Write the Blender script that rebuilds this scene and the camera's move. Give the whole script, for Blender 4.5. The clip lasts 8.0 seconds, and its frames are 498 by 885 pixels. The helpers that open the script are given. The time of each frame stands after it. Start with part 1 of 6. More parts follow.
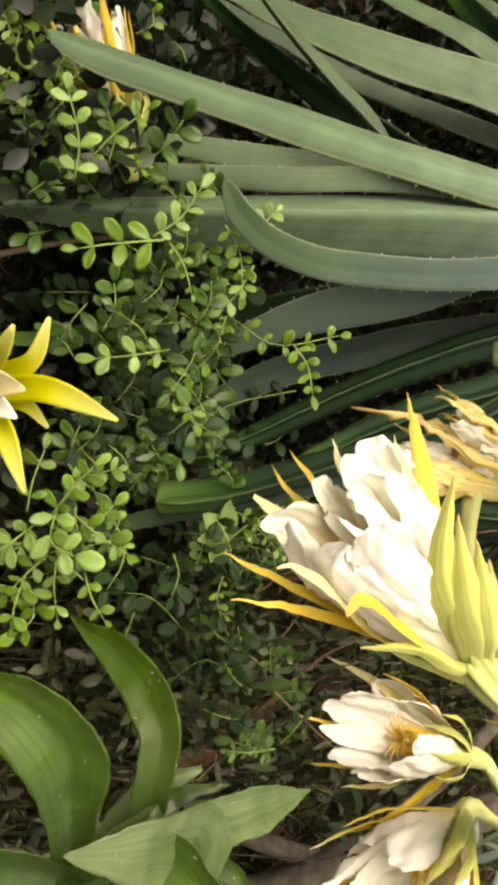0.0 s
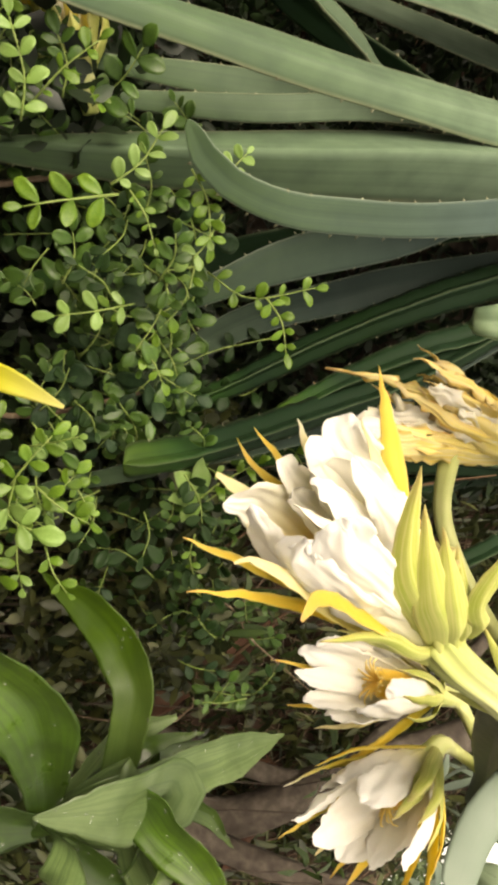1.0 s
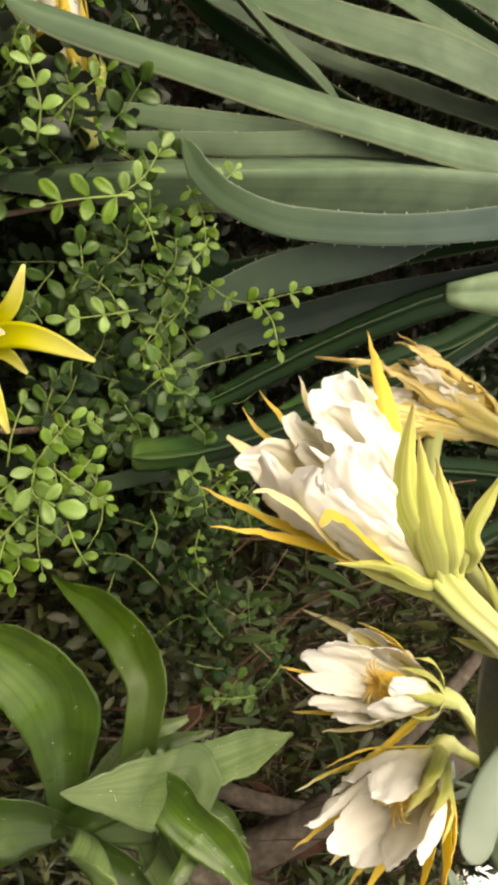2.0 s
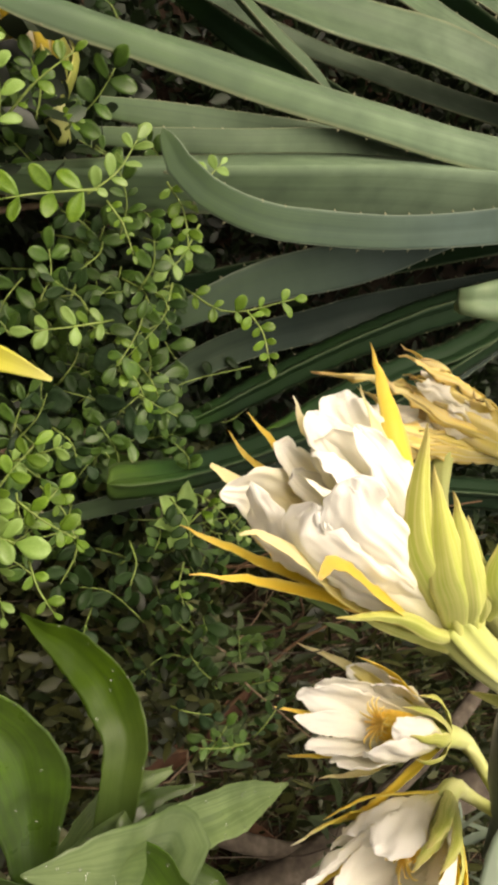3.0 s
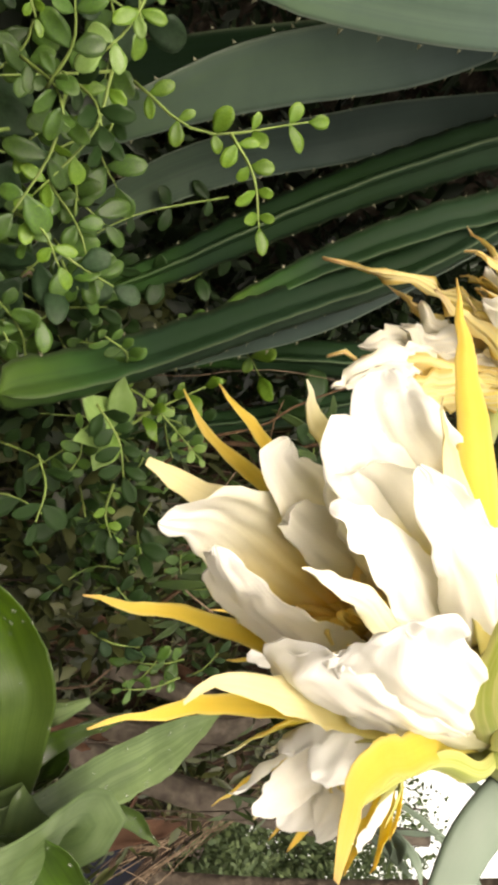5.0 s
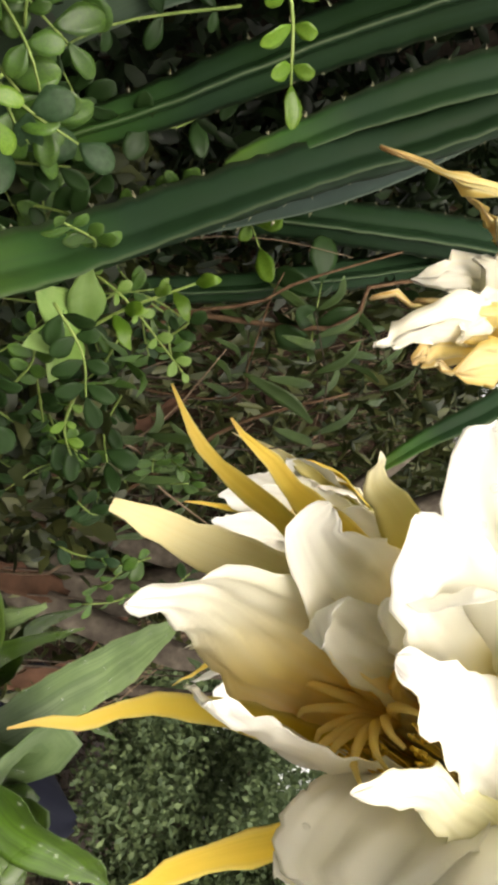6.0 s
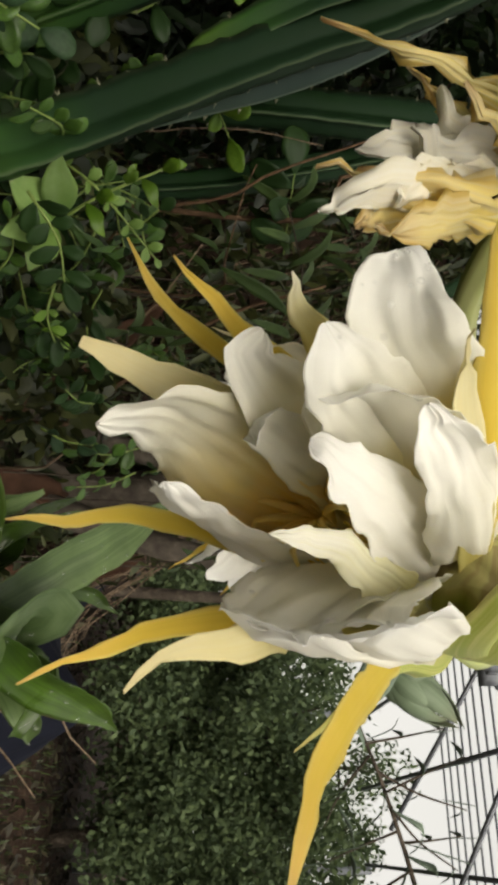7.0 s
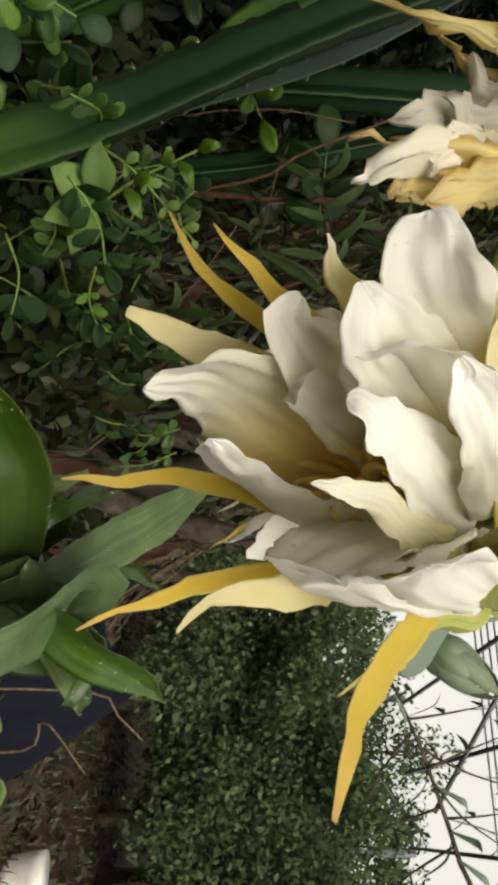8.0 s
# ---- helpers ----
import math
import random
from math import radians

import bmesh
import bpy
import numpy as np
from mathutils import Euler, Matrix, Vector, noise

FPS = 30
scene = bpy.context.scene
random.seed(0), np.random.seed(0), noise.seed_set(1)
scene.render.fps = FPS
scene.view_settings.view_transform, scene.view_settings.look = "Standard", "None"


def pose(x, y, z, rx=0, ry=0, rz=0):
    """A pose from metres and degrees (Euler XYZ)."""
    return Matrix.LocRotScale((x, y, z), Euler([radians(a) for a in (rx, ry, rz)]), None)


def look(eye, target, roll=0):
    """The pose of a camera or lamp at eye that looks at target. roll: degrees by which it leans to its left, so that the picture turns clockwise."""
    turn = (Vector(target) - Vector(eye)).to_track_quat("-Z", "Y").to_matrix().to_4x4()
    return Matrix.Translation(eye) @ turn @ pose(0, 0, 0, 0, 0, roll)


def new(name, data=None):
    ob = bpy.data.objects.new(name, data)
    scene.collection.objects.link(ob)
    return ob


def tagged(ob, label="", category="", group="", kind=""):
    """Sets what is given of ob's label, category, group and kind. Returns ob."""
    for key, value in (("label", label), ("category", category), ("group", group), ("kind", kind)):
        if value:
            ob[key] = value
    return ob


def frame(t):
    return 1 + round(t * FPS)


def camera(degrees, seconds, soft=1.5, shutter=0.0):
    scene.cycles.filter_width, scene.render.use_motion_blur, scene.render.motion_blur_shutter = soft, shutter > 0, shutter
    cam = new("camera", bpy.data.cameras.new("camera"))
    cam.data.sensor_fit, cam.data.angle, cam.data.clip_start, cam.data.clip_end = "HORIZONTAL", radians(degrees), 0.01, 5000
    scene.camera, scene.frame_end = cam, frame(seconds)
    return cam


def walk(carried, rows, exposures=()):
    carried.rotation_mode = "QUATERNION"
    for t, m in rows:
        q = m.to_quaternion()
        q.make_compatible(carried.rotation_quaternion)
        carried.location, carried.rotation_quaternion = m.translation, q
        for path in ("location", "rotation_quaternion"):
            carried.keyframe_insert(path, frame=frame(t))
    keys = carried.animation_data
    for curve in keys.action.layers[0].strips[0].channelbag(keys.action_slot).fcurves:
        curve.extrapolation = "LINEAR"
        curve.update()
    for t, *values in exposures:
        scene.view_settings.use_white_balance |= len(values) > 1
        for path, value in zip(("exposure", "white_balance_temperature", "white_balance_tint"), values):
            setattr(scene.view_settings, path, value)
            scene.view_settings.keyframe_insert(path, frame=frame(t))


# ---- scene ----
cam = camera(39.2, 8.0, soft=4.0, shutter=0.0)
PATH = [
    (0, (0.0000, 0.0000, 1.1500), (0.0130, 1.9881, 0.9321), 88.05),
    (0.5, (-0.0432, 0.0351, 1.1731), (0.1009, 2.0220, 0.9957), 88.31),
    (1, (-0.0672, 0.0507, 1.1825), (0.1898, 2.0233, 0.9755), 88.90),
    (1.5, (-0.0432, 0.0004, 1.1532), (0.2379, 1.9716, 0.9656), 86.79),
    (2, (0.0576, -0.0427, 1.1440), (0.1066, 1.9528, 1.0188), 85.47),
    (2.2, (0.0976, -0.0409, 1.1453), (0.0366, 1.9563, 1.0593), 87.29),
    (3.3, (-0.0208, 0.1155, 1.1455), (0.0942, 2.1096, 1.0427), 82.60),
    (3.5, (-0.0656, 0.1358, 1.1398), (0.1904, 2.1165, 1.0336), 82.50),
    (4, (-0.0848, 0.2038, 1.1427), (0.2981, 2.1466, 0.8619), 84.75),
    (4.5, (-0.0864, 0.2802, 1.1478), (0.3824, 2.2131, 0.9377), 88.35),
    (4.7, (-0.0784, 0.3229, 1.1410), (0.4364, 2.2527, 1.0370), 90.20),
    (5.8, (-0.1264, 0.6016, 1.1003), (0.8992, 2.3129, 1.2407), 94.35),
    (6, (-0.1216, 0.5985, 1.1007), (0.9871, 2.2592, 1.2141), 95.33),
    (6.5, (-0.1120, 0.5542, 1.1077), (1.1394, 2.1073, 1.2557), 94.35),
    (7, (-0.1248, 0.5303, 1.1236), (1.1718, 2.0465, 1.2650), 92.90),
    (7.5, (-0.1264, 0.5278, 1.1158), (1.1976, 2.0240, 1.2072), 93.08),
    (8, (-0.1248, 0.5091, 1.1213), (1.2043, 2.0031, 1.1596), 91.77),
]
walk(cam, [(t, look(eye, target, roll)) for t, eye, target, roll in PATH],
     [(0.0, -0.3, 8200, 13), (1.5, -0.42, 8200, 13), (2.2, -0.42, 8200, 13), (3.5, -0.58, 8200, 14), (4.7, -0.35, 7800, 13), (5.8, -0.3, 7300, 11), (6.5, -0.75, 7150, 8), (7.0, -1.35, 7150, 8), (8.0, -1.3, 7150, 8)])

# ---- world and light ----
world = bpy.data.worlds.new("sky")
scene.world = world
world.use_nodes = True
wn = world.node_tree
sky = wn.nodes.new("ShaderNodeTexSky")
sky.sky_type = "NISHITA"
sky.sun_disc = False
sky.sun_elevation, sky.sun_rotation = radians(35), radians(216)
sky.air_density, sky.dust_density, sky.ozone_density = 1.0, 6.0, 0.6
cloud = wn.nodes.new("ShaderNodeHueSaturation")
cloud.inputs["Saturation"].default_value, cloud.inputs["Value"].default_value = 0.12, 3.6
wn.links.new(sky.outputs[0], cloud.inputs["Color"])
even = wn.nodes.new("ShaderNodeMixRGB")
even.inputs[0].default_value, even.inputs[2].default_value = 0.5, (17.0, 17.3, 17.6, 1.0)
wn.links.new(cloud.outputs[0], even.inputs[1])
wn.links.new(even.outputs[0], wn.nodes["Background"].inputs[0])
wn.nodes["Background"].inputs[1].default_value = 0.15
sun_data = bpy.data.lights.new("sun", "SUN")
sun_data.energy, sun_data.angle, sun_data.color = 3.3, radians(55), (1.0, 0.95, 0.86)
sun = new("sun", sun_data)
sun.matrix_world = look((-3.2, -3.8, 5.0), (0.1, 0.8, 1.1))


# ---- materials ----
def nodes_of(name):
    m = bpy.data.materials.new(name)
    m.use_nodes = True
    return m, m.node_tree.nodes, m.node_tree.links, m.node_tree.nodes["Principled BSDF"]


def noise_at(n, l, coords, size, detail=4.0):
    t = n.new("ShaderNodeTexNoise")
    t.inputs["Scale"].default_value, t.inputs["Detail"].default_value = size, detail
    l.new(coords, t.inputs["Vector"])
    return t.outputs["Fac"]


def ramp(n, l, fac, stops):
    r = n.new("ShaderNodeValToRGB")
    while len(r.color_ramp.elements) < len(stops):
        r.color_ramp.elements.new(0.5)
    for e, (p, c) in zip(r.color_ramp.elements, stops):
        e.position, e.color = p, (*c, 1)
    l.new(fac, r.inputs[0])
    return r.outputs[0]


def mixed(n, l, fac, a, b, how="MIX"):
    x = n.new("ShaderNodeMix")
    x.data_type, x.blend_type = "RGBA", how
    for socket, value in ((x.inputs["Factor"], fac), (x.inputs["A"], a), (x.inputs["B"], b)):
        if hasattr(value, "is_linked"):
            l.new(value, socket)
        elif isinstance(value, (int, float)):
            socket.default_value = value
        else:
            socket.default_value = (*value, 1)
    return x.outputs["Result"]


def bump(n, l, height, strength, p, dist=0.002):
    b = n.new("ShaderNodeBump")
    b.inputs["Strength"].default_value, b.inputs["Distance"].default_value = strength, dist
    l.new(height, b.inputs["Height"])
    l.new(b.outputs[0], p.inputs["Normal"])


def blade_material(name, along, mottle, rough=0.45, through_light=0.3, veins=0.0, vary=0.25, spots=60.0, edge=None, relief=0.12, gloss=0.3, rim=0.22, streaks=9.0):
    """A leaf or petal: colours along its length, mottled, with fine lengthwise veins; lets some light through."""
    m, n, l, p = nodes_of(name)
    uv = n.new("ShaderNodeUVMap").outputs[0]
    sep = n.new("ShaderNodeSeparateXYZ")
    l.new(uv, sep.inputs[0])
    obj = n.new("ShaderNodeTexCoord").outputs["Object"]
    col = ramp(n, l, sep.outputs["Y"], along)
    f1 = noise_at(n, l, obj, spots, 5.0)
    f2 = noise_at(n, l, obj, spots * 0.18, 3.0)
    col = mixed(n, l, ramp(n, l, f1, [(0.4, (0, 0, 0)), (0.75, (vary * 1.4,) * 3)]), col, mottle)
    col = mixed(n, l, ramp(n, l, f2, [(0.35, (0, 0, 0)), (0.7, (vary * 1.6,) * 3)]), col, mottle)
    if edge is not None:
        mid = n.new("ShaderNodeMath")
        mid.operation = "PINGPONG"
        l.new(sep.outputs["X"], mid.inputs[0])
        mid.inputs[1].default_value = 0.5
        col = mixed(n, l, ramp(n, l, mid.outputs[0], [(0.0, (0.75,) * 3), (rim, (0, 0, 0))]), col, edge)
    info = n.new("ShaderNodeObjectInfo")
    rnd = info.outputs["Random"]
    far = n.new("ShaderNodeVectorMath")
    far.operation = "SCALE"
    far.inputs[0].default_value = (37.0, 53.0, 19.0)
    l.new(rnd, far.inputs["Scale"])
    rnd_at = far.outputs[0]
    hsv = n.new("ShaderNodeHueSaturation")
    l.new(ramp(n, l, rnd, [(0.0, (1 - vary * 0.7,) * 3), (1.0, (1 + vary * 0.5,) * 3)]), hsv.inputs["Value"])
    l.new(col, hsv.inputs["Color"])
    col = hsv.outputs[0]
    stretch = n.new("ShaderNodeVectorMath")
    stretch.operation = "MULTIPLY"
    stretch.inputs[1].default_value = (streaks, 0.9, 1.0)
    l.new(uv, stretch.inputs[0])
    shift = n.new("ShaderNodeVectorMath")
    l.new(stretch.outputs[0], shift.inputs[0])
    l.new(rnd_at, shift.inputs[1])
    lines = noise_at(n, l, shift.outputs[0], 1.6, 3.0)
    if veins:
        col = mixed(n, l, ramp(n, l, lines, [(0.42, (0, 0, 0)), (0.68, (veins,) * 3)]), col, mottle)
    l.new(col, p.inputs["Base Color"])
    l.new(ramp(n, l, f1, [(0.3, (rough - 0.1,) * 3), (0.7, (rough + 0.15,) * 3)]), p.inputs["Roughness"])
    bump(n, l, mixed(n, l, 0.35, lines, f1), relief, p, 0.0012)
    p.inputs["Specular IOR Level"].default_value = gloss
    if through_light:
        t = n.new("ShaderNodeBsdfTranslucent")
        l.new(col, t.inputs[0])
        mix = n.new("ShaderNodeMixShader")
        mix.inputs[0].default_value = through_light
        l.new(p.outputs[0], mix.inputs[1])
        l.new(t.outputs[0], mix.inputs[2])
        l.new(mix.outputs[0], n["Material Output"].inputs[0])
    return m


def rough_material(name, a, b, c, size, rough=0.9, relief=0.6, dist=0.01, metal=0.0):
    m, n, l, p = nodes_of(name)
    obj = n.new("ShaderNodeTexCoord").outputs["Object"]
    f1, f2 = noise_at(n, l, obj, size, 8.0), noise_at(n, l, obj, size * 0.15, 3.0)
    col = ramp(n, l, f1, [(0.3, a), (0.55, b), (0.75, c)])
    col = mixed(n, l, ramp(n, l, f2, [(0.4, (0, 0, 0)), (0.65, (0.5,) * 3)]), col, a)
    l.new(col, p.inputs["Base Color"])
    p.inputs["Roughness"].default_value, p.inputs["Metallic"].default_value, p.inputs["Specular IOR Level"].default_value = rough, metal, 0.12 if rough > 0.7 else 0.4
    bump(n, l, f1, relief, p, dist)
    return m


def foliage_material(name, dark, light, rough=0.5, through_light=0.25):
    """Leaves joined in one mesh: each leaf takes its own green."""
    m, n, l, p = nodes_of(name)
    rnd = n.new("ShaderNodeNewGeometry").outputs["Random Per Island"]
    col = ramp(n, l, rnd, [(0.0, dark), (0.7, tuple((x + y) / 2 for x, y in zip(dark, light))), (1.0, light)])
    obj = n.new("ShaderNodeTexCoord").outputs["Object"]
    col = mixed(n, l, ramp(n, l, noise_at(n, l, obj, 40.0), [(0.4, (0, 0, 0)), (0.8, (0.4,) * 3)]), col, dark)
    l.new(col, p.inputs["Base Color"])
    p.inputs["Roughness"].default_value = rough
    t = n.new("ShaderNodeBsdfTranslucent")
    l.new(col, t.inputs[0])
    mix = n.new("ShaderNodeMixShader")
    mix.inputs[0].default_value = through_light
    l.new(p.outputs[0], mix.inputs[1])
    l.new(t.outputs[0], mix.inputs[2])
    l.new(mix.outputs[0], n["Material Output"].inputs[0])
    return m


AGAVE = blade_material("agave_leaf_skin", [(0.0, (0.185, 0.25, 0.165)), (0.45, (0.14, 0.205, 0.13)), (0.85, (0.08, 0.135, 0.06)), (1.0, (0.05, 0.10, 0.035))], (0.055, 0.085, 0.055), 0.6, 0.0, 0.45, 0.42, 16.0, relief=0.15, gloss=0.22, edge=(0.26, 0.28, 0.17), rim=0.05)
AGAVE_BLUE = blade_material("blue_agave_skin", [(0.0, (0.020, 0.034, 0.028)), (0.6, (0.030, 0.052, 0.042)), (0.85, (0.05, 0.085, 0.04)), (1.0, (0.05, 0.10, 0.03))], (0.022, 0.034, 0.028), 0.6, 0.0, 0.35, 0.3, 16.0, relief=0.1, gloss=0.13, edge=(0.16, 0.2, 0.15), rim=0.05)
# Deep green pushed darker to carry the plants' shade; the lime tip is its own.
SHADED_GREEN = blade_material("shade_darkened_skin", [(0.0, (0.009, 0.022, 0.007)), (0.84, (0.009, 0.025, 0.007)), (0.92, (0.03, 0.085, 0.012)), (1.0, (0.085, 0.155, 0.014))], (0.014, 0.030, 0.018), 0.5, 0.0, 0.35, 0.3, 16.0, relief=0.1, gloss=0.06, edge=(0.09, 0.12, 0.065), rim=0.05)
AGAVE_TEAL = blade_material("teal_agave_skin", [(0.0, (0.040, 0.066, 0.058)), (0.6, (0.056, 0.090, 0.076)), (0.85, (0.060, 0.10, 0.05)), (1.0, (0.06, 0.11, 0.03))], (0.034, 0.055, 0.046), 0.6, 0.0, 0.35, 0.35, 16.0, relief=0.12, gloss=0.16, edge=(0.18, 0.22, 0.17), rim=0.05)
THORN = rough_material("thorn", (0.16, 0.16, 0.09), (0.28, 0.28, 0.18), (0.4, 0.39, 0.28), 200.0, 0.6, 0.1, 0.001)
LILY = blade_material("lily_leaf_skin", [(0.0, (0.032, 0.07, 0.009)), (0.5, (0.052, 0.112, 0.011)), (1.0, (0.078, 0.145, 0.014))], (0.026, 0.048, 0.012), 0.34, 0.22, 0.6, 0.45, 22.0, relief=0.3, gloss=0.5, streaks=14.0)
LILY_FRESH = blade_material("fresh_lily_skin", [(0.0, (0.10, 0.16, 0.045)), (0.35, (0.10, 0.165, 0.03)), (0.5, (0.085, 0.17, 0.010)), (1.0, (0.075, 0.15, 0.008))], (0.04, 0.085, 0.012), 0.4, 0.25, 0.5, 0.4, 22.0, relief=0.25, gloss=0.3, streaks=14.0)
LILY_PALE = blade_material("pale_lily_skin", [(0.0, (0.13, 0.20, 0.068)), (0.5, (0.165, 0.245, 0.09)), (1.0, (0.195, 0.275, 0.108))], (0.05, 0.095, 0.026), 0.42, 0.25, 0.6, 0.4, 22.0, relief=0.3, gloss=0.45, streaks=14.0)
PETAL = blade_material("white_petal", [(0.0, (0.62, 0.62, 0.14)), (0.2, (0.82, 0.79, 0.36)), (0.36, (0.90, 0.87, 0.68)), (0.52, (0.94, 0.92, 0.82)), (1.0, (0.95, 0.945, 0.92))], (0.92, 0.91, 0.86), 0.5, 0.46, 0.2, 0.10, 24.0, relief=0.45, gloss=0.25)
PETAL_INNER = blade_material("throat_petal", [(0.0, (0.96, 0.58, 0.04)), (0.56, (0.97, 0.68, 0.10)), (0.68, (0.97, 0.80, 0.30)), (0.84, (0.93, 0.90, 0.72)), (0.94, (0.95, 0.94, 0.88))], (0.92, 0.90, 0.82), 0.5, 0.40, 0.15, 0.10, 24.0, relief=0.2, gloss=0.3)
PETAL_MID = blade_material("gold_based_petal", [(0.0, (0.95, 0.52, 0.02)), (0.48, (0.96, 0.63, 0.06)), (0.62, (0.93, 0.84, 0.38)), (0.76, (0.94, 0.92, 0.80)), (1.0, (0.95, 0.945, 0.915))], (0.92, 0.91, 0.84), 0.5, 0.48, 0.15, 0.10, 24.0, relief=0.2, gloss=0.3)
PETAL_RIB = blade_material("yellow_ribbed_petal", [(0.0, (0.66, 0.66, 0.14)), (0.5, (0.88, 0.82, 0.34)), (0.66, (0.92, 0.90, 0.68)), (0.85, (0.94, 0.93, 0.90))], (0.88, 0.85, 0.55), 0.5, 0.46, 0.5, 0.2, 24.0, relief=0.3, gloss=0.3)
SEPAL = blade_material("yellow_sepal", [(0.0, (0.60, 0.60, 0.16)), (0.45, (0.87, 0.72, 0.13)), (0.8, (0.88, 0.69, 0.13)), (0.96, (0.84, 0.62, 0.18)), (1.0, (0.72, 0.48, 0.22))], (0.74, 0.57, 0.06), 0.5, 0.55, 0.3, 0.2, 40.0, edge=(0.75, 0.66, 0.25))
SEPAL_CREAM = blade_material("cream_sepal", [(0.0, (0.55, 0.55, 0.12)), (0.4, (0.76, 0.68, 0.20)), (0.75, (0.84, 0.79, 0.52)), (1.0, (0.72, 0.64, 0.40))], (0.74, 0.64, 0.25), 0.5, 0.42, 0.3, 0.15, 40.0)
SEPAL_TIP = blade_material("white_tipped_sepal", [(0.0, (0.55, 0.55, 0.12)), (0.68, (0.82, 0.68, 0.10)), (0.82, (0.86, 0.78, 0.34)), (0.93, (0.88, 0.85, 0.68)), (1.0, (0.88, 0.86, 0.78))], (0.78, 0.68, 0.25), 0.5, 0.45, 0.3, 0.15, 40.0)
BRACT = blade_material("green_bract", [(0.0, (0.44, 0.48, 0.13)), (0.45, (0.30, 0.38, 0.055)), (0.85, (0.36, 0.40, 0.06)), (0.97, (0.40, 0.30, 0.10)), (1.0, (0.25, 0.17, 0.07))], (0.60, 0.58, 0.22), 0.5, 0.3, 0.8, 0.2, 40.0, edge=(0.78, 0.74, 0.30), relief=0.35, rim=0.13, streaks=14.0)
WILTED = blade_material("wilted_sepal", [(0.0, (0.72, 0.68, 0.20)), (0.5, (0.94, 0.80, 0.20)), (0.9, (0.93, 0.79, 0.32)), (1.0, (0.78, 0.54, 0.26))], (0.88, 0.80, 0.52), 0.5, 0.5, 0.7, 0.2, 40.0, edge=(0.72, 0.50, 0.10), relief=0.3)
WILTED_PETAL = blade_material("wilted_petal", [(0.0, (0.84, 0.78, 0.40)), (0.5, (0.94, 0.92, 0.82)), (1.0, (0.95, 0.94, 0.90))], (0.90, 0.84, 0.62), 0.4, 0.5, 0.4, 0.2, 40.0, relief=0.3, gloss=0.4)
BUD_YELLOW = blade_material("bright_yellow_sepal", [(0.0, (0.44, 0.46, 0.02)), (0.6, (0.60, 0.58, 0.012)), (1.0, (0.66, 0.62, 0.26))], (0.50, 0.52, 0.015), 0.4, 0.35, 0.3, 0.15, 40.0)
STAMEN = rough_material("stamen", (0.94, 0.60, 0.06), (0.95, 0.70, 0.12), (0.96, 0.80, 0.26), 300.0, 0.6, 0.2, 0.001)
STIGMA = blade_material("stigma_cream", [(0.0, (0.96, 0.74, 0.20)), (1.0, (0.97, 0.85, 0.42))], (0.88, 0.66, 0.14), 0.6, 0.55, 0.2, 0.1, 60.0)
TUBE = blade_material("pale_tube", [(0.0, (0.42, 0.46, 0.15)), (0.5, (0.55, 0.56, 0.28)), (1.0, (0.50, 0.54, 0.17))], (0.36, 0.42, 0.10), 0.45, 0.1, 0.3, 0.15, 40.0)
CACTUS = rough_material("cactus_skin", (0.10, 0.16, 0.09), (0.15, 0.22, 0.12), (0.21, 0.27, 0.15), 40.0, 0.5, 0.25, 0.003)
CACTUS_DARK = rough_material("old_cactus_skin", (0.06, 0.09, 0.07), (0.09, 0.13, 0.10), (0.13, 0.16, 0.12), 40.0, 0.5, 0.25, 0.003)
GREY_LEAF = blade_material("grey_green_skin", [(0.0, (0.15, 0.20, 0.15)), (1.0, (0.17, 0.22, 0.165))], (0.12, 0.165, 0.125), 0.5, 0.05, 0.15, 0.12, 35.0)
BUD_GREEN = blade_material("green_bud_skin", [(0.0, (0.17, 0.23, 0.14)), (0.6, (0.22, 0.28, 0.18)), (1.0, (0.2, 0.2, 0.12))], (0.1, 0.14, 0.075), 0.5, 0.15, 0.4, 0.15, 40.0)
LEAFLET = blade_material("fresh_leaflet", [(0.0, (0.10, 0.185, 0.016)), (0.5, (0.14, 0.245, 0.028)), (1.0, (0.19, 0.31, 0.035))], (0.07, 0.16, 0.012), 0.38, 0.3, 0.2, 0.45, 90.0, gloss=0.4)
LEAFLET_PALE = blade_material("pale_leaflet", [(0.0, (0.17, 0.29, 0.06)), (0.5, (0.21, 0.33, 0.09)), (1.0, (0.25, 0.37, 0.12))], (0.14, 0.26, 0.05), 0.38, 0.25, 0.2, 0.35, 90.0, gloss=0.45)
LEAFLET_MID = blade_material("green_leaflet", [(0.0, (0.05, 0.105, 0.016)), (0.5, (0.065, 0.145, 0.016)), (1.0, (0.095, 0.18, 0.025))], (0.04, 0.085, 0.022), 0.36, 0.25, 0.2, 0.5, 90.0, gloss=0.4)
LEAFLET_DARK = blade_material("dark_leaflet", [(0.0, (0.02, 0.045, 0.012)), (0.5, (0.018, 0.044, 0.010)), (1.0, (0.026, 0.056, 0.015))], (0.016, 0.036, 0.012), 0.4, 0.2, 0.2, 0.35, 90.0, gloss=0.15)
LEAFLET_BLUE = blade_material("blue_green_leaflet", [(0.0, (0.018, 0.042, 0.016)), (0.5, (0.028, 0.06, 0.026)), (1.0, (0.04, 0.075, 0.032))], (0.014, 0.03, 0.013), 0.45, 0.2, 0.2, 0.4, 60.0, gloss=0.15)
# Near-black greens: the shade deep between leaves is put into the colour.
FILL_SHADE = foliage_material("shaded_fill", (0.004, 0.009, 0.003), (0.024, 0.05, 0.014))
FILL_DULL = foliage_material("undergrowth", (0.008, 0.016, 0.004), (0.095, 0.105, 0.032))
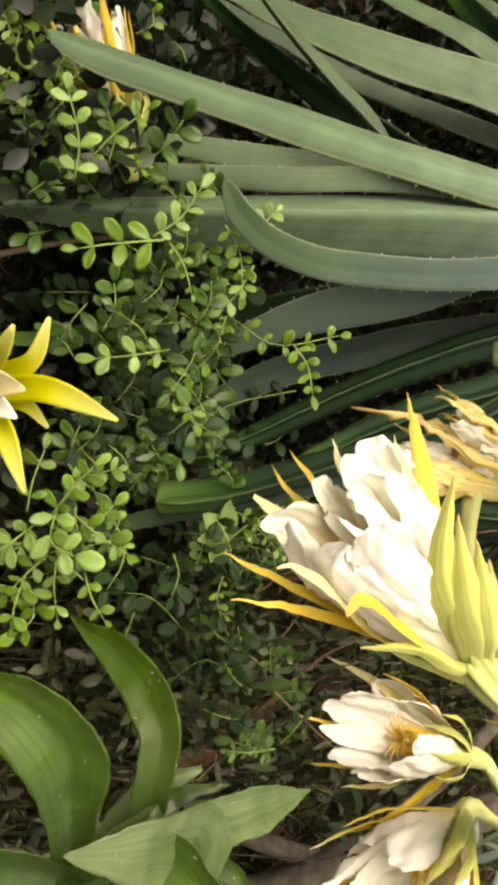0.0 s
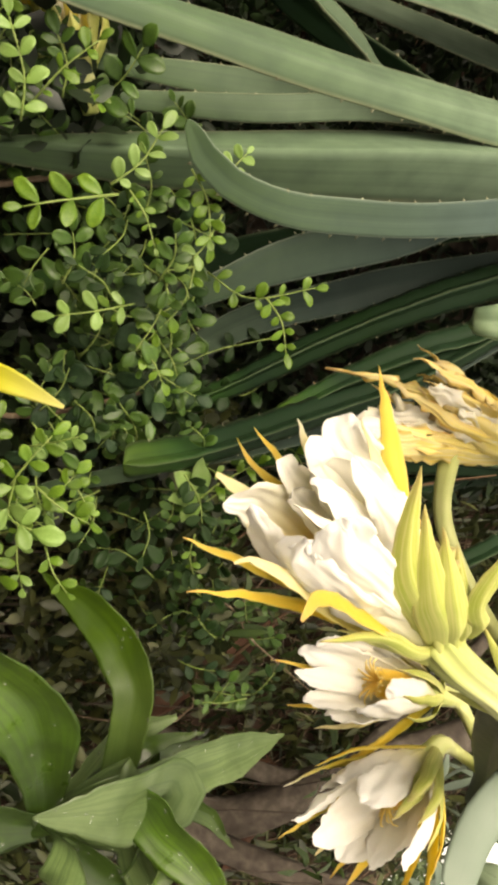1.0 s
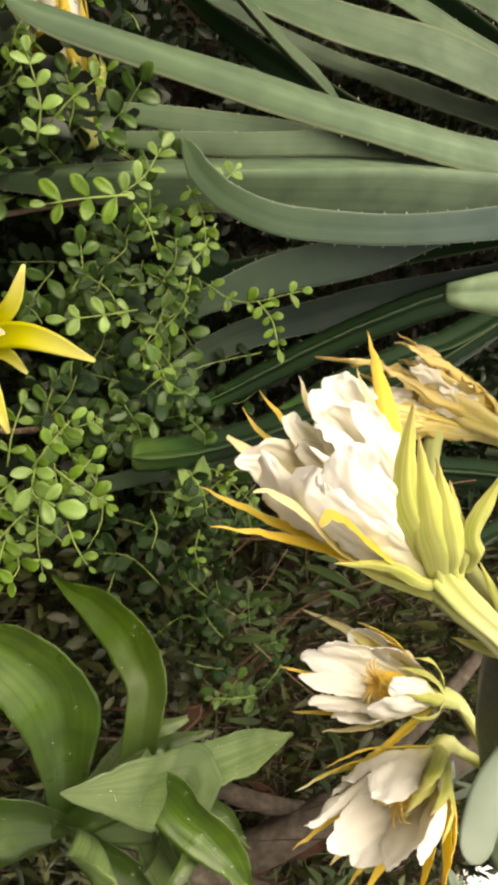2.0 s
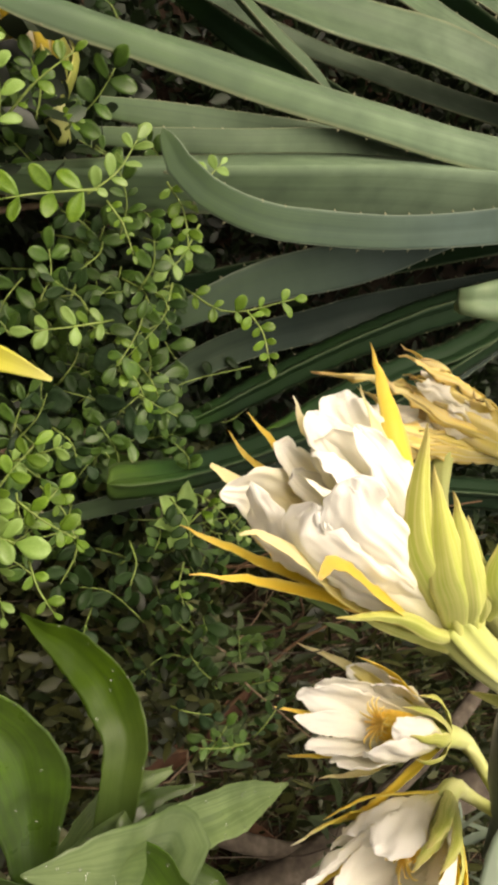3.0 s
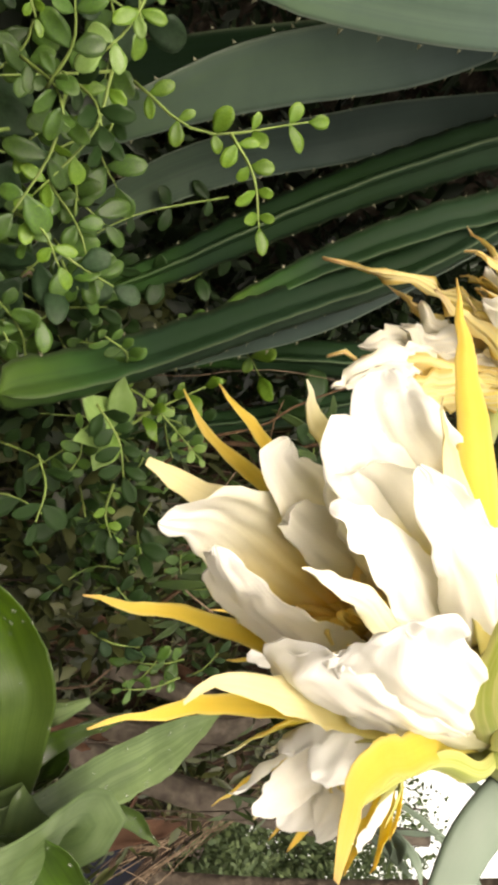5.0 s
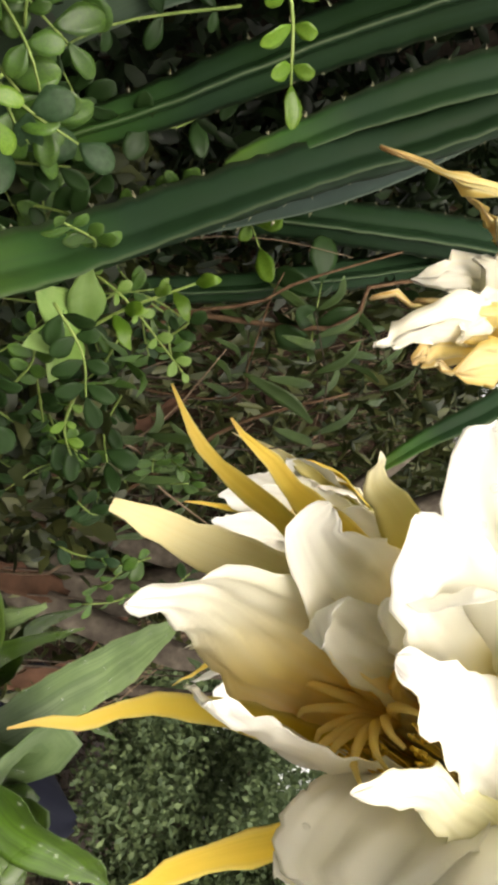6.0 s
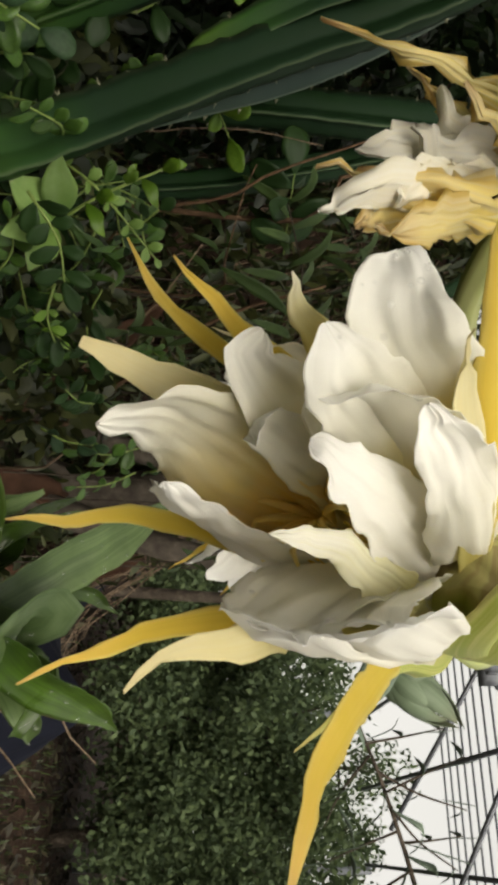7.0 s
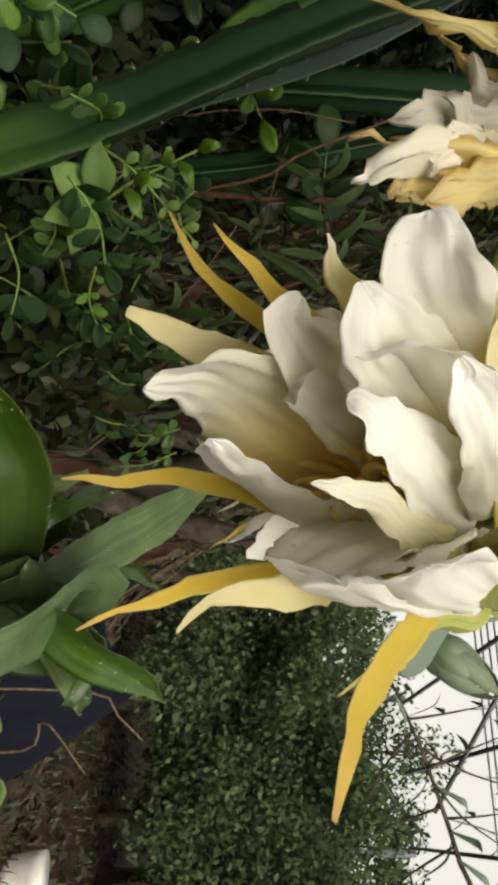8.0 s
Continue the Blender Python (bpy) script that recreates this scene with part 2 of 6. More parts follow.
WEED = blade_material("weed_leaf", [(0.0, (0.035, 0.065, 0.014)), (1.0, (0.06, 0.10, 0.024))], (0.03, 0.055, 0.018), 0.45, 0.25, 0.3, 0.35, 60.0)
ROOT = rough_material("red_brown_root", (0.06, 0.036, 0.02), (0.11, 0.065, 0.038), (0.17, 0.11, 0.065), 90.0, 0.8, 0.3, 0.002)
TREE_LEAF = foliage_material("tree_leaf", (0.032, 0.056, 0.020), (0.12, 0.165, 0.065), 0.75)
GREEN_STEM = rough_material("green_stem", (0.12, 0.18, 0.04), (0.18, 0.25, 0.06), (0.24, 0.3, 0.1), 80.0, 0.6, 0.2, 0.001)
TWIG = rough_material("dry_twig", (0.10, 0.07, 0.045), (0.18, 0.13, 0.09), (0.30, 0.24, 0.17), 90.0, 0.85, 0.4, 0.002)
LOG = rough_material("weathered_log", (0.045, 0.037, 0.03), (0.09, 0.075, 0.06), (0.15, 0.13, 0.105), 30.0, 0.85, 0.8, 0.01)
BARK = rough_material("bark", (0.035, 0.028, 0.022), (0.07, 0.055, 0.042), (0.12, 0.1, 0.08), 30.0, 0.9, 0.8, 0.02)
SOIL = rough_material("soil", (0.016, 0.010, 0.007), (0.040, 0.024, 0.016), (0.085, 0.054, 0.037), 14.0, 0.95, 0.9, 0.03)
LITTER = foliage_material("leaf_litter", (0.010, 0.008, 0.005), (0.07, 0.058, 0.028), 0.8, 0.05)
GRASS = foliage_material("grass_blades", (0.025, 0.045, 0.010), (0.085, 0.12, 0.035))
SHEET = rough_material("navy_sheet", (0.004, 0.005, 0.010), (0.006, 0.007, 0.014), (0.009, 0.011, 0.02), 12.0, 0.8, 0.3, 0.01)
RUST = rough_material("withered_leaf", (0.03, 0.016, 0.010), (0.06, 0.03, 0.018), (0.10, 0.05, 0.03), 18.0, 0.85, 0.5, 0.01)
STEEL = rough_material("grey_painted_steel", (0.13, 0.14, 0.16), (0.18, 0.19, 0.21), (0.24, 0.25, 0.27), 25.0, 0.55, 0.15, 0.002, 0.3)
PLASTIC = rough_material("white_plastic", (0.6, 0.57, 0.52), (0.72, 0.7, 0.66), (0.78, 0.76, 0.73), 20.0, 0.4, 0.05, 0.001)
DROP, dn, dl, dp = nodes_of("water_drop")
dp.inputs["Base Color"].default_value = (0.8, 0.82, 0.8, 1)
dp.inputs["Alpha"].default_value, dp.inputs["Roughness"].default_value, dp.inputs["IOR"].default_value = 0.10, 0.03, 1.33

# ---- shapes ----
ORIGIN = {}


def thing(name, at, label, category, group="", kind=""):
    ob = new(name)
    ob.location = at
    ob.empty_display_size = 0.05
    ORIGIN[ob] = Vector(at)
    return tagged(ob, label, category, group, kind)


def mesh_of(name, geo, material):
    verts, faces, uvs = geo
    me = bpy.data.meshes.new(name)
    me.from_pydata(verts, [], faces)
    if uvs is not None:
        layer = me.uv_layers.new(name="UVMap")
        layer.data.foreach_set("uv", [c for f in faces for i in f for c in uvs[i]])
    me.polygons.foreach_set("use_smooth", [True] * len(faces))
    me.materials.append(material)
    me.update()
    return me


def part(name, geo, material, parent=None, label=""):
    """One mesh object under a thing or part; the geometry is given in world places."""
    o = ORIGIN[parent] if parent else Vector((0, 0, 0))
    me = mesh_of(name, ([(v[0] - o.x, v[1] - o.y, v[2] - o.z) for v in geo[0]], geo[1], geo[2]), material)
    ob = new(name, me)
    if parent:
        ob.parent = parent
        ORIGIN[ob] = o
    else:
        ORIGIN[ob] = o
    return tagged(ob, label)


def joined(geos):
    vs, fs, us = [], [], []
    for v, f, u in geos:
        k = len(vs)
        vs += [tuple(p) for p in v]
        fs += [tuple(i + k for i in q) for q in f]
        us += list(u) if u is not None else [(0, 0)] * len(v)
    return vs, fs, us


def spline(pts, n):
    """n + 1 places along a smooth line through pts, evenly spaced, with the line's direction at each."""
    p = np.array([tuple(q) for q in pts], float)
    p = np.vstack([2 * p[0] - p[1], p, 2 * p[-1] - p[-2]])
    dense = []
    for i in range(1, len(p) - 2):
        for s in np.linspace(0, 1, 24, endpoint=False):
            a, b, c, d = p[i - 1], p[i], p[i + 1], p[i + 2]
            dense.append(0.5 * (2 * b + (c - a) * s + (2 * a - 5 * b + 4 * c - d) * s * s + (3 * b - a - 3 * c + d) * s ** 3))
    dense.append(p[-2])
    dense = np.array(dense)
    run = np.concatenate([[0], np.cumsum(np.linalg.norm(np.diff(dense, axis=0), axis=1))])
    at = np.linspace(0, run[-1], n + 1)
    line = np.stack([np.interp(at, run, dense[:, k]) for k in range(3)], 1)
    way = np.gradient(line, axis=0)
    return line, way / np.linalg.norm(way, axis=1)[:, None]


def blade(pts, widths, normal, n=16, k=6, fold=0.0, cup=0.0, thick=0.002, wave=0.0, waves=3.0, twist=0.0, seed=0, crest=0.0, cap=0.0, uneven=0.0):
    """A leaf or petal along pts from its root to its tip. widths: evenly spaced along it. normal: where its upper face looks;
    fold and cup lift the edges; wave ruffles them."""
    line, way = spline(pts, n)
    vs = np.linspace(0, 1, n + 1)
    if cap:
        vs = 1 - (1 - vs) ** 1.5
        at = np.linspace(0, 1, n + 1)
        line = np.stack([np.interp(vs, at, line[:, c]) for c in range(3)], 1)
        way = np.stack([np.interp(vs, at, way[:, c]) for c in range(3)], 1)
    w = np.interp(vs, np.linspace(0, 1, len(widths)), widths)
    for _ in range(2):
        w[1:-1] = 0.25 * w[:-2] + 0.5 * w[1:-1] + 0.25 * w[2:]
    full = w / 2
    if cap:
        w = w * np.sqrt(np.clip(1 - (np.clip(vs - 1 + cap, 0, cap) / cap) ** 2, 0.004, 1))
    nv = np.array(normal, float)
    rng = random.Random(seed)
    ph = [rng.uniform(0, 6.3) for _ in range(4)]
    verts, uvs = [], []
    for side_up in (1, -1):
        for i, v in enumerate(vs):
            side = np.cross(way[i], nv)
            side /= max(1e-6, np.linalg.norm(side))
            up = np.cross(side, way[i])
            if twist:
                a = twist * v
                side, up = side * math.cos(a) + up * math.sin(a), up * math.cos(a) - side * math.sin(a)
            for j in range(k + 1):
                s = 2 * j / k - 1
                h = w[i] / 2
                lift = fold * abs(s - crest) * h + cup * (s * h) ** 2 / max(full[i], 1e-5)
                lift += wave * abs(s) ** 1.5 * math.sin(waves * 6.3 * v + ph[0] + (1.7 if s > 0 else 0)) * min(1.0, h * 40)
                out = 1 + 0.06 * math.sin(11 * v + ph[1] + s) * (wave > 0)
                if uneven:
                    lift += uneven * (noise.noise((s * h * 45 + seed * 3.1, v * 5.0, 0.3)) + 0.35 * noise.noise((s * h * 160 + seed, v * 9.0, 6.3))) * min(1.0, 2 * v)
                    out += (0.16 * noise.noise((4.0 * np.sign(s) + seed, v * 7.0, 1.7)) + 0.07 * noise.noise((4.0 * np.sign(s) + seed, v * 26.0, 4.7))) * abs(s)
                    along = way[i] * h * 0.16 * noise.noise((s * 2.2 + seed * 1.3, 5.1, 2.0)) * max(0.0, v - 0.75) * 4 * (1 - abs(s))
                else:
                    along = 0.0
                t = thick / 2 * (1 - 0.75 * s * s) * min(1.0, (1 - v) * 8 + 0.15)
                verts.append(tuple(line[i] + along + side * s * h * out + up * (lift + side_up * t)))
                uvs.append((j / k, v))
    faces = []
    m = (n + 1) * (k + 1)
    for i in range(n):
        for j in range(k):
            a = i * (k + 1) + j
            faces.append((a, a + 1, a + k + 2, a + k + 1))
            faces.append((m + a, m + a + k + 1, m + a + k + 2, m + a + 1))
    rim = [i * (k + 1) for i in range(n + 1)], [i * (k + 1) + k for i in range(n + 1)]
    for i in range(n):
        a, b = rim[0][i], rim[0][i + 1]
        faces.append((a, b, m + b, m + a))
        a, b = rim[1][i], rim[1][i + 1]
        faces.append((b, a, m + a, m + b))
    for j in range(k):
        a = n * (k + 1) + j
        faces.append((a, a + 1, m + a + 1, m + a))
        faces.append((j + 1, j, m + j, m + j + 1))
    return verts, faces, uvs


def crumple(geo, amount, seed=0, frill=0.004, creases=0.0):
    """Bends a thin blade unevenly: broad dents, fine puckers, creases along it and a frilled rim."""
    verts, faces, uvs = geo
    out = []
    o = Vector((seed * 1.7, seed * 0.9, seed * 2.3))
    for (x, y, z), (a, b) in zip(verts, uvs):
        p = Vector((x, y, z))
        ease = min(1.0, b * 2.2)
        d = noise.noise_vector(p * 26 + o) * amount + noise.noise_vector(p * 75 + o) * amount * 0.3
        rim = max(abs(2 * a - 1) ** 5, b ** 12)
        d += noise.noise_vector(p * 75 + o) * frill * rim
        if creases:
            d += noise.noise_vector(o + Vector((a * 9, b * 1.6, 0))) * creases * (1 - abs(noise.noise(o + Vector((a * 7, b * 2, 5)))) * 2)
        out.append(tuple(p + d * ease))
    return out, faces, uvs


DROP_MESH = {}


def drops(parent, geo, count, size, seed, upper=True):
    """Beads of rain on one face of a blade."""
    rng = random.Random(seed)
    verts, faces, uvs = geo
    half = len(verts) // 2
    if "bead" not in DROP_MESH:
        bm = bmesh.new()
        bmesh.ops.create_uvsphere(bm, u_segments=10, v_segments=6, radius=1.0)
        me = bpy.data.meshes.new("water_drop")
        bm.to_mesh(me)
        bm.free()
        me.polygons.foreach_set("use_smooth", [True] * len(me.polygons))
        me.materials.append(DROP)
        DROP_MESH["bead"] = me
    pool = [f for f in faces if (max(f) < half if upper else min(f) >= half)]
    for f in [rng.choice(pool) for _ in range(count)]:
        q = [Vector(verts[i]) for i in f]
        n = (q[1] - q[0]).cross(q[2] - q[0])
        if n.length < 1e-10:
            continue
        n.normalize()
        c = q[0].lerp(q[2], rng.random())
        r = size * rng.uniform(0.5, 1.3)
        ob = new("water_drop", DROP_MESH["bead"])
        ob.parent = parent
        u = n.orthogonal().normalized()
        m = Matrix((u, n.cross(u), n)).transposed().to_4x4()
        ob.matrix_local = Matrix.Translation(c + n * r * 0.25 - ORIGIN[parent]) @ m @ Matrix.Diagonal((r, r * rng.uniform(0.85, 1.1), r * 0.5, 1))


def tube(pts, radii, n=10, k=8, lobes=0, depth=0.0, turn=0.0):
    """A stem along pts; lobes give it ribs."""
    line, way = spline(pts, n)
    r = np.interp(np.linspace(0, 1, n + 1), np.linspace(0, 1, len(radii)), radii)
    ref = np.array((0.31, -0.87, 0.38))
    verts, uvs = [], []
    for i in range(n + 1):
        a = np.cross(way[i], ref)
        a /= np.linalg.norm(a)
        b = np.cross(way[i], a)
        for j in range(k):
            g = 2 * math.pi * j / k
            q = r[i] * (1 + depth * math.cos(lobes * g + turn)) if lobes else r[i]
            verts.append(tuple(line[i] + q * (a * math.cos(g) + b * math.sin(g))))
            uvs.append((j / k, i / n))
    faces = [(i * k + j, i * k + (j + 1) % k, (i + 1) * k + (j + 1) % k, (i + 1) * k + j) for i in range(n) for j in range(k)]
    faces += [tuple(range(k))[::-1], tuple(n * k + j for j in range(k))]
    return verts, faces, uvs


def thorns(pts, widths, normal, fold, every=0.03, size=0.0047, seed=0, crest=0.0):
    """Hooked marginal teeth along both edges of an agave leaf."""
    line, way = spline(pts, 60)
    step = np.linalg.norm(line[1] - line[0])
    w = np.interp(np.linspace(0, 1, 61), np.linspace(0, 1, len(widths)), widths)
    rng = random.Random(seed)
    out = []
    for sgn in (-1, 1):
        nxt = rng.uniform(0, every)
        for i in range(2, 59):
            nxt -= step
            if nxt > 0 or w[i] < 0.01:
                continue
            nxt = every * rng.uniform(0.7, 1.4)
            side = np.cross(way[i], np.array(normal, float))
            side /= np.linalg.norm(side)
            up = np.cross(side, way[i])
            c = line[i] + sgn * side * w[i] / 2 * 0.985 + up * (fold - sgn * crest) * w[i] / 2
            q = size * rng.uniform(0.7, 1.3)
            tip = c + sgn * side * q + way[i] * q * 0.5
            vs = [c + way[i] * q * 0.6, c - way[i] * q * 0.5, c + up * q * 0.35, c - up * q * 0.35, tip]
            out.append(([tuple(x) for x in vs], [(0, 2, 4), (2, 1, 4), (1, 3, 4), (3, 0, 4)], [(0, 0)] * 5))
    return joined(out)


def ground_height(x, y):
    def ease(a):
        a = min(1.0, max(0.0, a))
        return a * a * (3 - 2 * a)
    bank = 0.62 * ease((y - 0.9) / 1.5) * (1 - ease((x - 2.2) / 2.2)) * (1 - ease((y - 3.8) / 3.0)) * ease((x + 9) / 4) + 1.5 * ease((y - 1.75) / 1.3) * (1 - ease((x - 1.6) / 1.0)) * (1 - ease((y - 3.8) / 3.0))
    rough = 0.05 * noise.noise((x * 1.1, y * 1.1, 0)) + 0.02 * noise.noise((x * 5, y * 5, 3))
    return bank + rough * (1.0 if abs(x) < 30 and abs(y) < 30 else 0.0)


# ---- ground ----
def ground_sheet():
    xs = sorted(set([round(-4 + 0.1 * i, 2) for i in range(121)] + [-3000, -300, -60, -20, -10, 10, 14, 20, 60, 300, 3000]))
    ys = sorted(set([round(-2 + 0.1 * i, 2) for i in range(121)] + [-3000, -300, -60, -20, -8, 14, 20, 60, 300, 3000]))
    verts = [(x, y, ground_height(x, y)) for y in ys for x in xs]
    k = len(xs)
    faces = [(j * k + i, j * k + i + 1, (j + 1) * k + i + 1, (j + 1) * k + i) for j in range(len(ys) - 1) for i in range(k - 1)]
    return verts, faces, [(v[0], v[1]) for v in verts]


tagged(part("ground", ground_sheet(), SOIL), "dark brown soil rising in a low bank behind the plants", "ground", "", "structure")


def scatter(count, place, size, width, seed):
    """Loose leaves, each turned its own way, as one set of faces."""
    rng = random.Random(seed)
    c = np.array([place(rng) for _ in range(count)], float)
    g = np.random.default_rng(seed)
    q, w = g.uniform(*size, count), g.uniform(*width, count)
    shape = np.array([(-0.5, 0, 0.0), (-0.15, 0.5, 0.06), (0.2, 0.43, 0.06), (0.5, 0, -0.04), (0.2, -0.43, 0.06), (-0.15, -0.5, 0.06), (0, 0, 0)])
    return leaf_cloud(c, q, w, shape, [(0, 6, 1), (1, 6, 2), (2, 6, 3), (3, 6, 4), (4, 6, 5), (5, 6, 0)], g, 1.2)


def leaf_cloud(c, q, w, shape, faces, g, tilt):
    count, k = len(c), len(shape)
    a, b, t = g.uniform(-tilt, tilt, count), g.uniform(-tilt, tilt, count), g.uniform(0, 6.283, count)
    ca, sa, cb, sb, ct, st = np.cos(a), np.sin(a), np.cos(b), np.sin(b), np.cos(t), np.sin(t)
    p = shape[None] * np.stack([q, q * w, q], 1)[:, None]
    x, y, z = p[..., 0], p[..., 1], p[..., 2]
    y, z = y * ca[:, None] - z * sa[:, None], y * sa[:, None] + z * ca[:, None]
    x, z = x * cb[:, None] + z * sb[:, None], z * cb[:, None] - x * sb[:, None]
    x, y = x * ct[:, None] - y * st[:, None], x * st[:, None] + y * ct[:, None]
    v = np.stack([x, y, z], 2) + c[:, None]
    f = np.array(faces)[None] + (np.arange(count) * k)[:, None, None]
    return v.reshape(-1, 3).tolist(), [tuple(r) for r in f.reshape(-1, len(faces[0])).tolist()], [(0, 0)] * (count * k)


def on_ground(x0, x1, y0, y1):
    def place(rng):
        x, y = rng.uniform(x0, x1), rng.uniform(y0, y1)
        return x, y, ground_height(x, y) + rng.uniform(0.0, 0.02)
    return place


litter = part("leaf_litter", joined([scatter(4000, on_ground(-2.5, 4.0, 0.6, 5.0), (0.03, 0.09), (0.25, 0.5), 11),
                                     scatter(5000, on_ground(2.0, 8.0, 0.0, 9.0), (0.05, 0.14), (0.25, 0.5), 12)]), LITTER)
tagged(litter, "dry brown fallen leaves scattered over the soil", "leaf litter", "", "stuff")


def twig_heap(count, box, seed):
    rng = random.Random(seed)
    out = []
    for _ in range(count):
        x, y = rng.uniform(*box[0]), rng.uniform(*box[1])
        a, ln = rng.uniform(0, 6.3), rng.uniform(0.08, 0.4)
        p = []
        for s in (0, 0.5, 1):
            px, py = x + ln * s * math.cos(a) + rng.uniform(-0.02, 0.02), y + ln * s * math.sin(a) + rng.uniform(-0.02, 0.02)
            p.append((px, py, ground_height(px, py) + rng.uniform(0.01, 0.08)))
        r = rng.uniform(0.001, 0.003)
        out.append(tube(p, [r, r * 0.6], 4, 5))
    return joined(out)


tagged(part("dry_twigs", twig_heap(900, ((-0.6, 2.6), (1.2, 3.0)), 21), TWIG), "thin dry grey-brown twigs lying over the soil bank", "twigs", "", "stuff")


def grass_field(count, box, size, seed):
    rng = random.Random(seed)
    out = []
    for _ in range(count):
        x, y = rng.uniform(*box[0]), rng.uniform(*box[1])
        z = ground_height(x, y)
        h, a, b = rng.uniform(*size), rng.uniform(0, 6.3), rng.uniform(0.1, 0.7)
        dx, dy, w = math.cos(a) * h * b, math.sin(a) * h * b, rng.uniform(0.003, 0.007)
        px, py = -math.sin(a) * w, math.cos(a) * w
        v = [(x - px, y - py, z - 0.01), (x + px, y + py, z - 0.01), (x + dx * 0.4 + px * 0.8, y + dy * 0.4 + py * 0.8, z + h * 0.65),
             (x + dx * 0.4 - px * 0.8, y + dy * 0.4 - py * 0.8, z + h * 0.65), (x + dx, y + dy, z + h)]
        out.append((v, [(0, 1, 2, 3), (3, 2, 4)], [(0, 0)] * 5))
    return joined(out)


tagged(part("grass", joined([grass_field(2200, ((-0.2, 1.6), (1.45, 3.0)), (0.06, 0.2), 31),
                             grass_field(1500, ((2.4, 6.5), (-0.5, 3.4)), (0.03, 0.10), 32)]), GRASS),
       "short sparse green and straw-coloured grass on the soil", "grass", "", "stuff")


# ---- agave ----
def agave_leaf(plant, pts, widths, normal, material, fold=0.35, thick=0.018, cup=0.1, seed=0, crest=0.0):
    leaf = part("leaf", blade(pts, widths, normal, 30, 10, fold, cup, thick, 0.002, 5.0, 0.0, seed, crest, 0.05 if widths[-1] > 0.012 else 0.0), material, plant)
    tagged(part("thorn", thorns(pts, widths, normal, fold + cup, crest=crest * fold, seed=seed), THORN, leaf, "pale hooked thorns"), kind="stuff")
    return leaf


agave = thing("agave_plant", (-0.391, 1.676, 2.189), "large agave with long arching grey-green toothed leaves hanging over the bank", "agave")
B1 = (-0.392, 1.673, 2.164)
part("stem", tube([B1, (-0.436, 1.907, 2.463), (-0.35, 2.1, 0.9), (-0.4, 2.2, 0.55)], [0.09, 0.11, 0.12, 0.12], 12, 12), BARK, agave, "thick brown trunk")
agave_leaf(agave, [B1, (-0.442, 1.265, 1.464), (-0.488, 1.089, 1.144), (-0.527, 0.987, 0.946), (-0.553, 0.901, 0.798)], [0.1526, 0.13, 0.0994, 0.0791, 0.0541], (-0.25, -1.0, 0.15), AGAVE, -0.6, 0.012, 0.0, 1, -0.3)
agave_leaf(agave, [B1, (-0.364, 1.243, 1.457), (-0.354, 1.135, 1.201), (-0.359, 1.088, 0.962), (-0.383, 1.080, 0.699), (-0.407, 1.095, 0.558)], [0.1994, 0.1667, 0.1332, 0.1066, 0.0755, 0.01], (0.0, -0.9, -0.35), AGAVE, -1.4, 0.012, 0.0, 2, 0.0)
agave_leaf(agave, [B1, (-0.274, 1.263, 1.459), (-0.263, 1.136, 1.216), (-0.272, 1.054, 1.112), (-0.308, 0.997, 1.047), (-0.360, 0.964, 1.023)], [0.0945, 0.0837, 0.0678, 0.056, 0.0533, 0.0345], (0.3, -1.0, 0.1), AGAVE_TEAL, 0.15, 0.016, 0.1, 3)
agave_leaf(agave, [B1, (-0.383, 1.569, 1.673), (-0.274, 1.409, 1.318), (-0.231, 1.308, 1.141), (-0.178, 1.243, 1.009), (-0.119, 1.199, 0.883)], [0.0848, 0.0969, 0.0818, 0.0892, 0.0757, 0.02], (0.35, -1.0, 0.2), AGAVE_TEAL, 0.1, 0.014, 0.05, 4)
agave_leaf(agave, [B1, (-0.496, 1.557, 1.557), (-0.535, 1.412, 1.150), (-0.542, 1.323, 0.980), (-0.565, 1.274, 0.808), (-0.581, 1.242, 0.701)], [0.0727, 0.0727, 0.0622, 0.0609, 0.0504, 0.01], (0.1, -1.0, -0.1), AGAVE, 0.1, 0.014, 0.05, 5)
agave_leaf(agave, [B1, (-0.507, 1.492, 1.428), (-0.483, 1.324, 1.085), (-0.498, 1.256, 0.831), (-0.517, 1.219, 0.675)], [0.0727, 0.0678, 0.0525, 0.0472, 0.01], (0.1, -1.0, -0.1), AGAVE, 0.1, 0.014, 0.05, 6)
agave_leaf(agave, [B1, (-0.566, 1.584, 1.800), (-0.668, 1.474, 1.521), (-0.740, 1.383, 1.245), (-0.786, 1.305, 1.076), (-0.847, 1.239, 0.931)], [0.1332, 0.1453, 0.1204, 0.1098, 0.0892, 0.03], (-0.3, -1.0, 0.1), AGAVE, 0.25, 0.016, 0.1, 7)
agave_leaf(agave, [B1, (-0.497, 1.462, 1.422), (-0.592, 1.321, 1.236), (-0.693, 1.250, 1.127), (-0.777, 1.181, 1.047), (-0.843, 1.146, 0.997)], [0.042, 0.042, 0.0461, 0.0446, 0.01], (-0.7, -0.9, 0.3), AGAVE, 0.5, 0.012, 0.1, 8)
agave_leaf(agave, [B1, (-0.484, 1.557, 1.556), (-0.653, 1.441, 1.222), (-0.763, 1.383, 1.058), (-0.886, 1.328, 0.915)], [0.0678, 0.0791, 0.0724, 0.02], (0.8, -0.7, -0.3), SHADED_GREEN, 0.2, 0.012, 0.1, 9)
